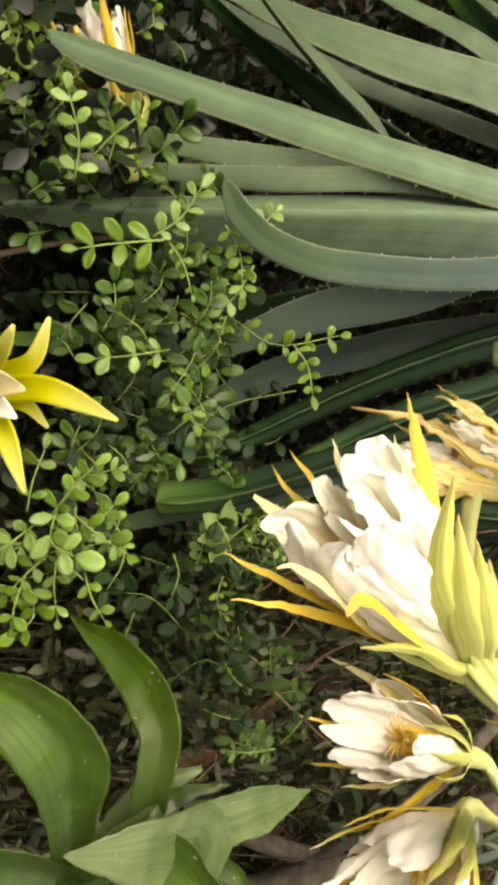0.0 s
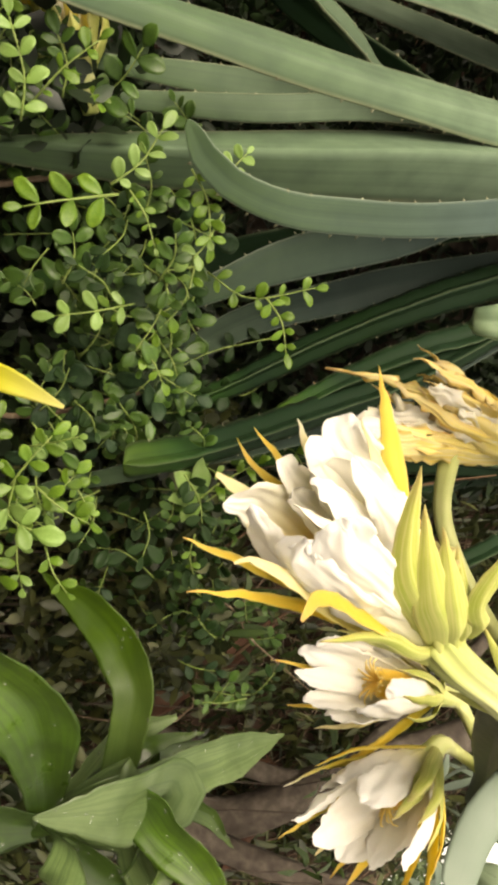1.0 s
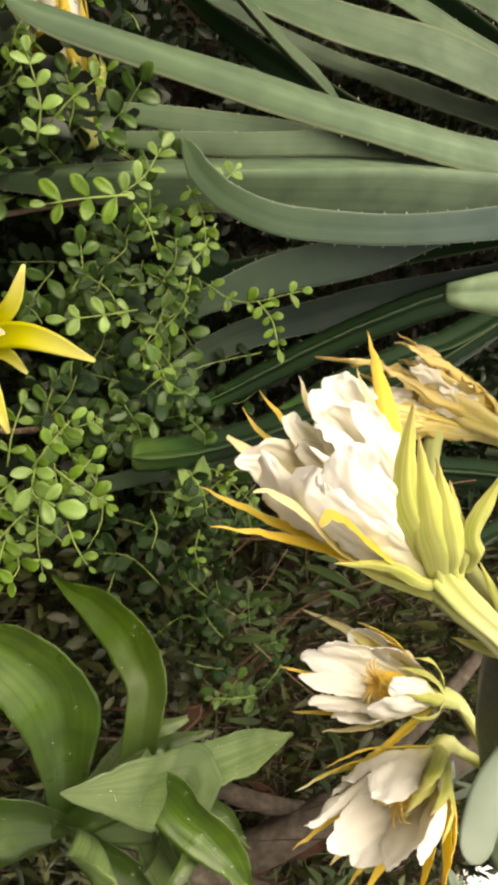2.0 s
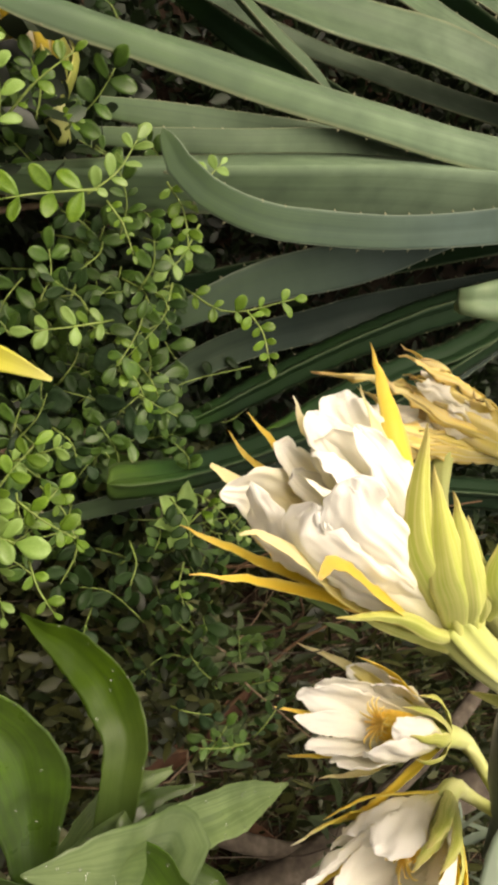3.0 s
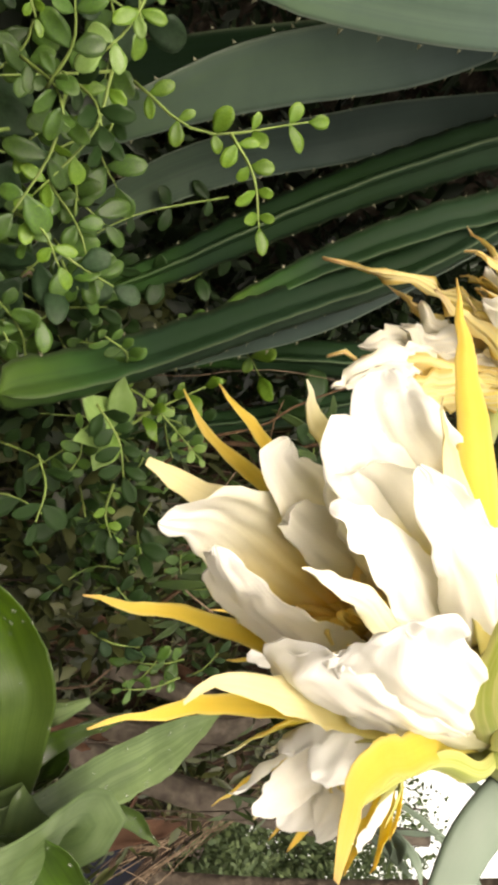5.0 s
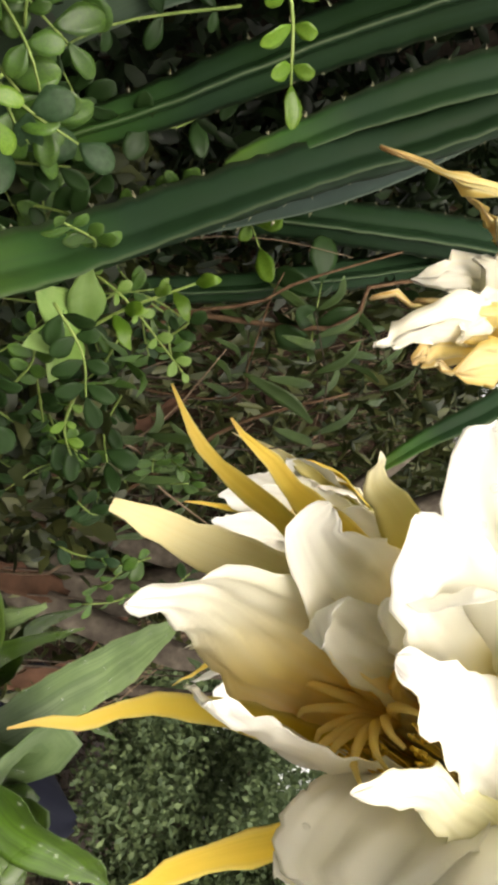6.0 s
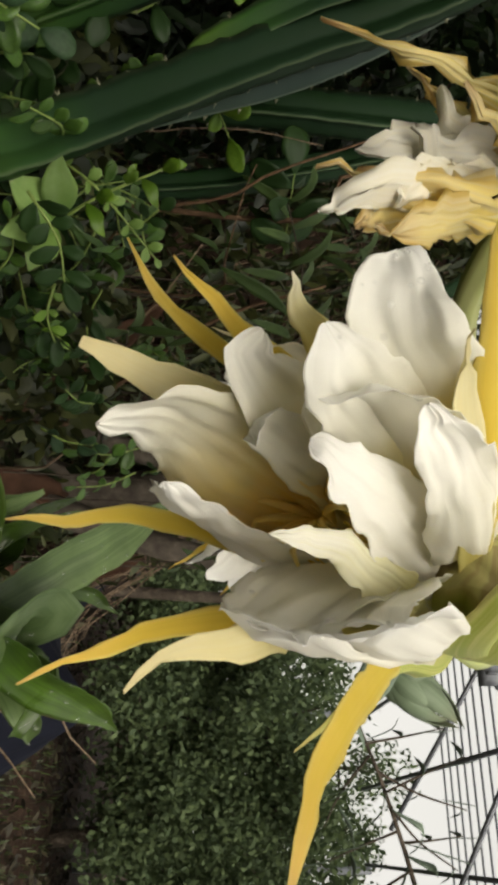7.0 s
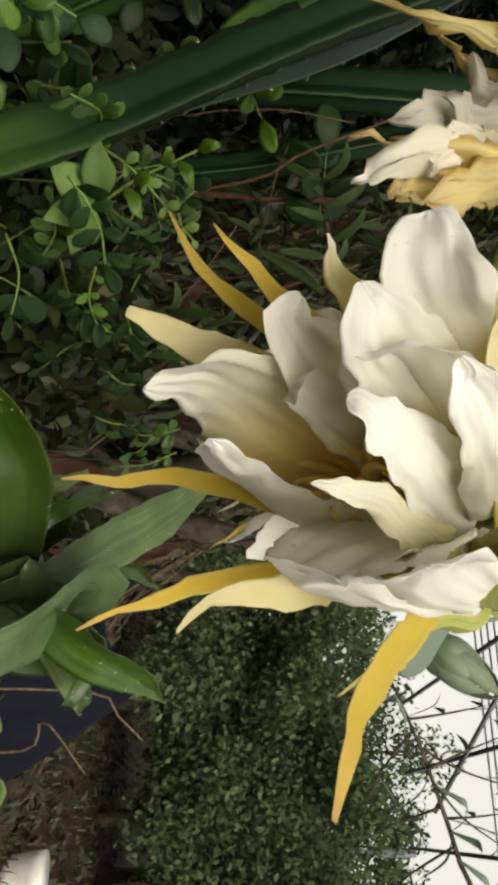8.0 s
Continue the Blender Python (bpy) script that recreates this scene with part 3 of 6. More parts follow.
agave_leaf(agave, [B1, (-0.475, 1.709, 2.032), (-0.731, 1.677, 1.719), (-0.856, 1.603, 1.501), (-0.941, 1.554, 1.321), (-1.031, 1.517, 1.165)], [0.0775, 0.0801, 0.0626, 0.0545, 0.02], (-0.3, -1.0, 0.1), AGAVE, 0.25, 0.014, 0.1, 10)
agave_leaf(agave, [B1, (-0.520, 1.731, 2.044), (-0.740, 1.701, 1.752), (-0.892, 1.662, 1.570), (-1.025, 1.628, 1.443)], [0.1034, 0.1034, 0.0969, 0.03], (0.6, -0.8, -0.3), SHADED_GREEN, 0.25, 0.014, 0.1, 11)
agave_leaf(agave, [B1, (-0.583, 1.764, 2.062), (-0.860, 1.733, 1.767), (-0.955, 1.683, 1.577), (-1.065, 1.646, 1.422)], [0.0775, 0.0775, 0.0646, 0.02], (-0.3, -1.0, 0.1), AGAVE, 0.25, 0.014, 0.1, 12)
agave_leaf(agave, [B1, (-0.710, 1.533, 1.323), (-0.823, 1.467, 1.088), (-0.868, 1.415, 0.978), (-0.939, 1.384, 0.871)], [0.0484, 0.0581, 0.0509, 0.02], (-0.3, -1.0, 0.1), AGAVE, 0.25, 0.014, 0.1, 13)

young = thing("agave_plant", (-0.285, 1.780, 1.937), "second agave with narrow dark-green toothed leaves behind the flowers", "agave")
B2 = (-0.278, 1.726, 1.913)
part("stem", tube([B2, (-0.294, 1.902, 2.120), (0.0, 2.2, 0.95), (0.0, 2.3, 0.55)], [0.06, 0.08, 0.1, 0.1], 10, 10), BARK, young, "brown trunk")
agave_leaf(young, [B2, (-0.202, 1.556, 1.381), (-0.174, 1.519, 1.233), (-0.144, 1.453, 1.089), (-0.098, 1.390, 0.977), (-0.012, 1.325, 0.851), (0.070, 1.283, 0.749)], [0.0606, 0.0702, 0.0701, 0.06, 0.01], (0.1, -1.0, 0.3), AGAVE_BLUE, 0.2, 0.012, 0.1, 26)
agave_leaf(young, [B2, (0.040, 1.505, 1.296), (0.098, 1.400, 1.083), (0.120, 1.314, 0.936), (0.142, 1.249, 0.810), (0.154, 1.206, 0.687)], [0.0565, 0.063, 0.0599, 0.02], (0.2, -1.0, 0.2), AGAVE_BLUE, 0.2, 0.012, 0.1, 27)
agave_leaf(young, [B1, (-0.289, 1.520, 1.236), (-0.248, 1.441, 0.976), (-0.240, 1.371, 0.791), (-0.204, 1.306, 0.662), (-0.202, 1.240, 0.524)], [0.0565, 0.0791, 0.0791, 0.02], (0.1, -1.0, 0.1), SHADED_GREEN, 0.2, 0.012, 0.1, 29)


# ---- winged cactus stems behind the flowers ----
def winged_stem(plant, pts, widths, face, material, seed=0, notch=0.042):
    """A three-winged stem: thin scalloped wings, one of them towards face, notched where the spines sit."""
    n, k = 110, 30
    line, way = spline(pts, n)
    run = np.concatenate([[0], np.cumsum(np.linalg.norm(np.diff(line, axis=0), axis=1))])
    w = np.interp(np.linspace(0, 1, n + 1), np.linspace(0, 1, len(widths)), widths) / 2
    end = (run[-1] - run) / 0.035
    w = w * np.sqrt(np.clip(1 - np.clip(1 - end, 0, 1) ** 2, 0.01, 1))
    rng = random.Random(seed)
    ph = [rng.uniform(0, notch) for _ in range(3)]
    verts, uvs = [], []
    for i in range(n + 1):
        a = np.array(face, float) - way[i] * np.dot(face, way[i])
        a /= np.linalg.norm(a)
        b = np.cross(way[i], a)
        for j in range(k):
            g = 2 * math.pi * j / k
            wing = int(((g + math.pi / 3) % (2 * math.pi)) / (2 * math.pi / 3))
            off = abs((g - wing * 2 * math.pi / 3 + math.pi) % (2 * math.pi) - math.pi) / (math.pi / 3)
            tooth = abs(((run[i] + ph[wing]) / notch) % 1.0 - 0.12)
            scallop = 1 - 0.13 * max(0.0, 1 - tooth / 0.14) + 0.05 * math.sin(6.283 * (run[i] + ph[wing]) / notch)
            tall = 0.72 if wing == 0 else 1.12
            r = w[i] * (0.26 + 0.74 * max(0.0, 1 - off) ** 2.2 * tall * scallop)
            verts.append(tuple(line[i] + r * (a * math.cos(g) + b * math.sin(g)) + 0.0015 * np.array(noise.noise_vector(Vector(line[i]) * 30))))
            uvs.append((0.5 * min(1.0, off), i / n))
    faces = [(i * k + j, i * k + (j + 1) % k, (i + 1) * k + (j + 1) % k, (i + 1) * k + j) for i in range(n) for j in range(k)]
    faces += [tuple(range(k))[::-1], tuple(n * k + j for j in range(k))]
    stem = part("stem", (verts, faces, uvs), material, plant)
    spines = []
    for wing in (1, 2):
        g = wing * 2 * math.pi / 3
        for i in range(4, n - 3):
            if (run[i] + ph[wing]) % notch < (run[i - 1] + ph[wing]) % notch:
                a = np.array(face, float) - way[i] * np.dot(face, way[i])
                a /= np.linalg.norm(a)
                o = a * math.cos(g) + np.cross(way[i], a) * math.sin(g)
                c = line[i] + o * w[i] * 0.98
                for q in range(3):
                    d = o + np.array([rng.uniform(-0.7, 0.7) for _ in range(3)])
                    spines.append(tube([c, c + d * 0.002, c + d * 0.0045], [0.0006, 0.0005, 0.0002], 2, 4))
    tagged(part("spine", joined(spines), THORN, stem, "short pale spines"), kind="stuff")
    return stem


dark_cactus = thing("climbing_cactus", (0.1, 1.9, 1.5), "three-winged cactus with scalloped green stems, coloured darker for shade, and a lime tip", "cactus")
for i, (pts, ws, face) in enumerate([
        ([B2, (-0.055, 1.500, 1.476), (0.008, 1.450, 1.335), (0.045, 1.400, 1.210), (0.072, 1.315, 1.100), (0.090, 1.225, 1.010), (0.097, 1.140, 0.940), (0.094, 1.067, 0.884)], [0.072, 0.068, 0.066, 0.066, 0.066, 0.062], (0.1, -1.0, 0.2)),
        ([B2, (-0.188, 1.500, 1.512), (-0.136, 1.430, 1.339), (-0.077, 1.372, 1.178), (-0.006, 1.313, 1.016), (0.042, 1.279, 0.891)], [0.08, 0.084, 0.078, 0.066, 0.054, 0.03], (-0.2, -1.0, 0.3)),
        ([B2, (-0.100, 1.533, 1.543), (-0.059, 1.471, 1.397), (-0.015, 1.431, 1.262), (0.059, 1.383, 1.087)], [0.085, 0.080, 0.070, 0.060, 0.03], (0.3, -1.0, 0.3))] + [
        ([(0.30, 1.95, 1.95), (0.250, 1.800, 1.720), (0.215, 1.760, 1.530), (0.190, 1.700, 1.300), (0.172, 1.640, 1.094), (0.162, 1.600, 0.960)], [0.085, 0.085, 0.085, 0.080, 0.070, 0.05], (-0.1, -1.0, -0.2)),
        ([(0.30, 2.00, 1.90), (0.270, 1.887, 1.619), (0.290, 1.754, 1.308), (0.305, 1.680, 1.121), (0.300, 1.620, 0.960), (0.292, 1.590, 0.825)], [0.06, 0.06, 0.06, 0.058, 0.05, 0.03], (-0.2, -1.0, 0.0)),
        ([(0.36, 1.85, 1.85), (0.329, 1.585, 1.645), (0.351, 1.459, 1.507), (0.384, 1.386, 1.383), (0.411, 1.348, 1.321)], [0.06, 0.062, 0.054, 0.046, 0.02], (0.1, -1.0, 0.3))]):
    # Stem colour includes the shade painted into this skin.
    winged_stem(dark_cactus, pts, ws, face, SHADED_GREEN, 200 + i)


# ---- cactus stems that carry the flowers ----
def cactus_stem(plant, pts, r, material, seed=0):
    stem = part("stem", tube(pts, r, 26, 24, 3, 0.42, seed), material, plant)
    return stem


cactus = thing("climbing_cactus", (0.55, 1.25, 0.55), "climbing cactus with three-ribbed green stems carrying the flowers", "cactus")
cactus_stem(cactus, [(1.107, 1.760, 1.555), (0.868, 1.502, 1.538), (0.599, 1.191, 1.482), (0.410, 1.004, 1.463), (0.291, 0.931, 1.492)], [0.02, 0.03, 0.042, 0.042, 0.035], CACTUS_DARK, 0.5)
cactus_stem(cactus, [(0.291, 0.931, 1.492), (0.139, 0.929, 1.538), (-0.023, 0.934, 1.542), (-0.079, 0.919, 1.464), (-0.094, 0.914, 1.363)], [0.035, 0.034, 0.036, 0.036, 0.012], CACTUS, 0.2)
part("stem", blade([(0.291, 0.931, 1.492), (0.576, 1.147, 1.541), (0.645, 1.127, 1.469), (0.683, 1.081, 1.408), (0.746, 1.013, 1.360)], [0.06, 0.068, 0.068, 0.066, 0.055], (-0.6, -0.8, 0.2), 22, 10, 0.0, 0.1, 0.022, 0.001, 2.0, 0.0, 31, 0.0, 0.06), GREY_LEAF, cactus, "flat grey-green stem")


# ---- flowers ----
def petal_path(base, axis, tip, bulge, start=0.012):
    base, axis, tip = Vector(base), Vector(axis).normalized(), Vector(tip)
    d = tip - base
    along = d.dot(axis)
    off = d - axis * along
    ln = max(off.length, 1e-4)
    out = off / ln
    pts = [base + out * start]
    for s, r in ((0.33, 0.42), (0.66, 0.8)):
        pts.append(base + axis * along * s + out * (ln * (r - 0.12 + bulge) + start * (1 - s)))
    pts.append(tip)
    return pts, -out + axis * 0.25


def petal(flower, base, axis, tip, w, seed, material=None, bulge=0.12, name="petal"):
    pts, nrm = petal_path(base, axis, tip, bulge)
    part(name, crumple(blade(pts, [w * 0.3, w * 0.55, w * 0.85, w, w * 1.05, w * 1.0, w * 0.85], nrm, 26, 16, 0.0, 0.35, 0.001, 0.004, 1.6, 0.0, seed, 0.0, 0.28, 0.012), 0.007, seed, 0.006, 0.0015), material or PETAL, flower)


def sepal(flower, base, axis, tip, w, seed, material=None, bulge=0.05, name="sepal", cup=0.35):
    pts, nrm = petal_path(base, axis, tip, bulge, 0.016)
    part(name, crumple(blade(pts, [w * 0.8, w, w * 1.05, w, w * 0.85, w * 0.55, w * 0.08], nrm, 22, 8, 0.0, cup, 0.002, 0.002, 2.0, 0.0, seed), 0.003, seed, 0.002), material or SEPAL, flower)


def flower_heart(flower, base, axis, depth, radius, seed, stamen_material=None, stigma=1.0):
    """The stamens round the wall of the cup and the many-armed stigma in its middle."""
    rng = random.Random(seed)
    axis = Vector(axis).normalized()
    u = axis.orthogonal().normalized()
    v = axis.cross(u)
    geos = []
    for i in range(420):
        a = rng.uniform(0, 6.283)
        r = radius * rng.uniform(0.55, 0.95)
        q = Vector(base) + axis * depth * rng.uniform(0.25, 0.4) + (u * math.cos(a) + v * math.sin(a)) * r * 0.5
        e = Vector(base) + axis * depth * rng.uniform(0.7, 0.95) + (u * math.cos(a) + v * math.sin(a)) * r
        geos.append(tube([q, (q + e) / 2 + (u * math.cos(a) + v * math.sin(a)) * 0.006, e], [0.0006, 0.0005, 0.0004], 5, 4))
        geos.append(tube([e, e + axis * 0.004], [0.0011, 0.0009], 2, 4))
    tagged(part("stamen", joined(geos), stamen_material or STAMEN, flower, "golden stamens"), kind="stuff")
    geos = [tube([Vector(base) + axis * depth * 0.2, Vector(base) + axis * depth * 0.85], [0.004, 0.005], 4, 8)]
    for i in range(16):
        a = (i + rng.uniform(-0.3, 0.3)) / 16 * 6.283
        o = u * math.cos(a) + v * math.sin(a)
        s = Vector(base) + axis * depth * 0.84
        q = rng.uniform(0.8, 1.25) * stigma
        geos.append(tube([s, s + (axis * 0.014 + o * 0.008) * q, s + (axis * 0.030 + o * 0.018) * q, s + (axis * 0.040 + o * 0.034) * q, s + (axis * 0.036 + o * 0.042) * q], [0.0040, 0.0036, 0.003, 0.0022, 0.0012], 8, 6))
    part("stigma", joined(geos), STIGMA, flower, "many-armed cream stigma")


main_label = "open white dragon fruit flower with yellow outer sepals, wet with drops"
FB = (0.276, 0.821, 1.313)
FA = Vector((-0.205, -0.06, -0.18)).normalized()
flower = thing("cactus_flower", FB, main_label, "flower", "cactus flowers")
def cup_petal(left, tip, right, material, seed, cup=0.25, cap=0.3, bulge=0.012, tuck=0.0, beads=0, sharp=False):
    """A broad petal from the tube's end: its two sides where it is widest, and its tip."""
    base, left, tip, right = Vector(FB), Vector(left), Vector(tip), Vector(right)
    mid, wide = (left + right) / 2, (right - left).length
    along = max(0.0, (mid - base).dot(FA))
    out = (mid - base - FA * along).normalized()
    way = (tip - base).normalized()
    nrm = (right - left).cross(way).normalized()
    nrm = nrm if nrm.dot(out) < 0 else -nrm
    spine = [base + out * 0.010, base.lerp(mid, 0.36) + out * (bulge - tuck * 0.5), base.lerp(mid, 0.7) + out * (bulge * 0.8 - tuck) - nrm * cup * wide * 0.3, mid - nrm * cup * wide * 0.42, tip]
    ws = [wide * q for q in (0.3, 0.44, 0.6, 0.78, 0.93, 1.0, 1.0, 0.95, 0.86)]
    if sharp:
        ws = [wide * q for q in (0.3, 0.46, 0.64, 0.84, 1.0, 1.04, 0.92, 0.62, 0.16)]
    sheet = crumple(blade(spine, ws, tuple(nrm), 44, 28, 0.0, cup, 0.0007, 0.0022, 1.3, 0.0, seed, 0.0, cap, 0.006), 0.0035, seed, 0.004, 0.0012)
    p = part("petal", sheet, material, flower)
    if beads:
        drops(p, sheet, beads, 0.0019, 400 + seed)
    return p


for i, (left, tip, right, mat, cup, cap, tuck, beads) in enumerate([
        ((0.150, 0.818, 1.098), (0.097, 0.801, 1.074), (0.064, 0.800, 1.138), PETAL_INNER, 0.04, 0.06, 0.0, 0),
        ((0.146, 0.798, 1.098), (0.087, 0.750, 1.110), (0.135, 0.764, 1.158), PETAL, 0.20, 0.06, 0.0, 0),
        ((0.066, 0.788, 1.128), (0.046, 0.815, 1.150), (0.060, 0.823, 1.172), PETAL_INNER, 0.12, 0.30, 0.0, 0),
        ((0.096, 0.786, 1.140), (0.080, 0.774, 1.153), (0.086, 0.796, 1.178), PETAL_MID, 0.25, 0.35, 0.0, 0),
        ((0.026, 0.787, 1.184), (0.000, 0.815, 1.206), (0.026, 0.790, 1.236), PETAL_MID, 0.12, 0.13, 0.0, 26),
        ((0.048, 0.764, 1.158), (0.022, 0.778, 1.174), (0.036, 0.784, 1.208), PETAL_MID, 0.12, 0.30, 0.0, 6)] + [
        ((0.072, 0.782, 1.160), (0.042, 0.764, 1.184), (0.050, 0.768, 1.232), PETAL_MID, 0.16, 0.22, 0.0, 6),
        ((0.100, 0.736, 1.186), (0.062, 0.752, 1.168), (0.074, 0.768, 1.208), PETAL, 0.16, 0.40, 0.0, 0),
        ((0.058, 0.740, 1.203), (0.038, 0.750, 1.217), (0.052, 0.758, 1.246), PETAL, 0.14, 0.36, 0.0, 0),
        ((0.106, 0.722, 1.172), (0.079, 0.712, 1.157), (0.094, 0.738, 1.184), PETAL_RIB, 0.25, 0.45, 0.0, 0),
        ((0.156, 0.748, 1.140), (0.112, 0.694, 1.166), (0.126, 0.706, 1.188), PETAL, 0.12, 0.30, 0.030, 4),
        ((0.128, 0.706, 1.170), (0.096, 0.684, 1.195), (0.128, 0.722, 1.230), PETAL, 0.10, 0.26, 0.030, 4)] + [
        ((0.152, 0.734, 1.136), (0.104, 0.684, 1.164), (0.124, 0.697, 1.188), PETAL, 0.18, 0.28, -0.004, 0),
        ((0.124, 0.696, 1.168), (0.086, 0.674, 1.194), (0.126, 0.716, 1.238), PETAL, 0.18, 0.24, -0.004, 0),
        ((0.112, 0.850, 1.140), (0.085, 0.846, 1.150), (0.092, 0.856, 1.200), PETAL_INNER, 0.2, 0.3, 0.0, 0)]):
    cup_petal(left, tip, right, mat, 40 + i, cup, cap, tuck=tuck, beads=beads, sharp=i < 2)


def long_sepal(pts, ws, nrm, mat, seed, cup=0.3, name="sepal"):
    part(name, crumple(blade([FB] + pts, ws, nrm, 30, 10, 0.0, cup, 0.0016, 0.001, 2.0, 0.0, seed), 0.0022, seed, 0.0015, 0.0006), mat, flower)


for i, (pts, ws, nrm, mat, cup) in enumerate([
        ([(0.160, 0.850, 1.195), (0.098, 0.842, 1.095), (0.070, 0.829, 1.062)], [0.014, 0.020, 0.026, 0.029, 0.024, 0.006], (-0.41, -0.84, 0.35), SEPAL_CREAM, 0.15),
        ([(0.150, 0.868, 1.190), (0.070, 0.867, 1.106), (0.034, 0.872, 1.081)], [0.014, 0.018, 0.020, 0.017, 0.011, 0.001], (-0.31, -0.93, 0.18), SEPAL, 0.25),
        ([(0.140, 0.858, 1.205), (0.055, 0.838, 1.134), (0.017, 0.820, 1.109)], [0.014, 0.019, 0.023, 0.021, 0.012, 0.001], (0.09, -0.87, 0.48), SEPAL, 0.25),
        ([(0.145, 0.852, 1.240), (0.058, 0.824, 1.182), (0.030, 0.808, 1.164), (0.005, 0.790, 1.158)], [0.014, 0.022, 0.028, 0.029, 0.020, 0.001], (0.41, -0.86, 0.31), SEPAL_TIP, 0.15)] + [
        ([(0.212, 0.818, 1.180), (0.171, 0.806, 1.100), (0.142, 0.778, 1.060), (0.124, 0.757, 1.034)], [0.014, 0.019, 0.019, 0.016, 0.010, 0.001], (-0.5, -0.6, 0.5), SEPAL, 0.3),
        ([(0.222, 0.782, 1.200), (0.186, 0.746, 1.118), (0.172, 0.720, 1.080), (0.162, 0.697, 1.051)], [0.016, 0.022, 0.023, 0.018, 0.010, 0.001], (-0.6, -0.4, 0.6), SEPAL, 0.3),
        ([(0.212, 0.773, 1.196), (0.161, 0.721, 1.152), (0.131, 0.694, 1.115), (0.126, 0.672, 1.100)], [0.018, 0.026, 0.029, 0.027, 0.018, 0.002], (-0.5, -0.5, 0.6), SEPAL_CREAM, 0.2)] + [
        ([(0.236, 0.776, 1.258), (0.192, 0.716, 1.214), (0.163, 0.676, 1.189), (0.152, 0.642, 1.172), (0.158, 0.612, 1.162)], [0.014, 0.018, 0.021, 0.021, 0.018, 0.004], (-0.6, -0.5, 0.5), SEPAL, 0.15),
        ([(0.150, 0.778, 1.272), (0.050, 0.786, 1.258), (0.003, 0.812, 1.252), (-0.046, 0.834, 1.246)], [0.018, 0.026, 0.030, 0.028, 0.020, 0.001], (-0.3, 0.9, -0.2), SEPAL, 0.3),
        ([(0.140, 0.772, 1.268), (0.054, 0.778, 1.240), (0.022, 0.762, 1.228), (0.003, 0.748, 1.222)], [0.016, 0.022, 0.026, 0.022, 0.014, 0.001], (-0.5, -0.6, 0.1), SEPAL_CREAM, 0.2)]):
    long_sepal(pts, ws, nrm, mat, 60 + i, cup)
# outer green-yellow bracts on the side of the cup
for i, (a, b, tip, w) in enumerate([
        ((0.272, 0.815, 1.312), (0.140, 0.712, 1.262), (0.043, 0.708, 1.275), 0.027),
        ((0.272, 0.812, 1.316), (0.165, 0.720, 1.288), (0.084, 0.722, 1.281), 0.030),
        ((0.270, 0.812, 1.320), (0.180, 0.735, 1.310), (0.110, 0.738, 1.300), 0.027),
        ((0.268, 0.820, 1.330), (0.200, 0.770, 1.328), (0.140, 0.780, 1.322), 0.022),
        ((0.257, 0.814, 1.344), (0.193, 0.762, 1.344), (0.124, 0.772, 1.390), 0.016),
        ((0.270, 0.808, 1.312), (0.228, 0.745, 1.240), (0.208, 0.690, 1.178), 0.010),
        ((0.281, 0.824, 1.325), (0.262, 0.800, 1.262), (0.226, 0.762, 1.196), 0.011),
        ((0.277, 0.842, 1.310), (0.177, 0.793, 1.284), (0.093, 0.805, 1.279), 0.026)]):
    part("bract", crumple(blade([a, (Vector(a) + Vector(b)) / 2 + Vector((0.004, -0.012, 0.004)), b, tip], [w * 0.9, w * 1.5, w * 1.6, w * 1.25, w * 0.7, 0.001], (0.2, 1.0, -0.2), 30, 14, 0.35, 0.3, 0.0018, 0.001, 2.0, 0.0, 90 + i), 0.0015, 90 + i, 0.001, 0.0008), BRACT, flower, "yellow-green bract")
part("calyx", tube([FB, (0.221, 0.804, 1.301), (0.160, 0.791, 1.287)], [0.022, 0.036, 0.036], 14, 40, 9, 0.14), BRACT, flower, "yellow-green ribbed calyx")
part("receptacle", tube([(0.249, 0.802, 1.298), (0.286, 0.814, 1.326), (0.333, 0.847, 1.369), (0.397, 0.902, 1.424), (0.396, 0.954, 1.479)], [0.022, 0.019, 0.016, 0.015, 0.014], 18, 24, 6, 0.2), TUBE, flower, "pale ribbed tube")
for i, (a, b) in enumerate([((0.393, 0.901, 1.417), (0.361, 0.897, 1.333)), ((0.365, 0.880, 1.415), (0.245, 0.824, 1.359)), ((0.351, 0.880, 1.427), (0.267, 0.826, 1.380))]):
    part("bract", blade([a, (Vector(a) + Vector(b)) / 2 + Vector((0, -0.006, 0.0)), b], [0.016, 0.018, 0.012, 0.001], (0.2, 1.0, -0.2), 12, 4, 0.0, 0.4, 0.002, 0.0, 2.0, 0.0, 120 + i), BRACT, flower, "yellow-green scale")
flower_heart(flower, FB, Vector((0.141, 0.807, 1.167)) - Vector(FB), 0.172, 0.034, 5, None, 0.95)


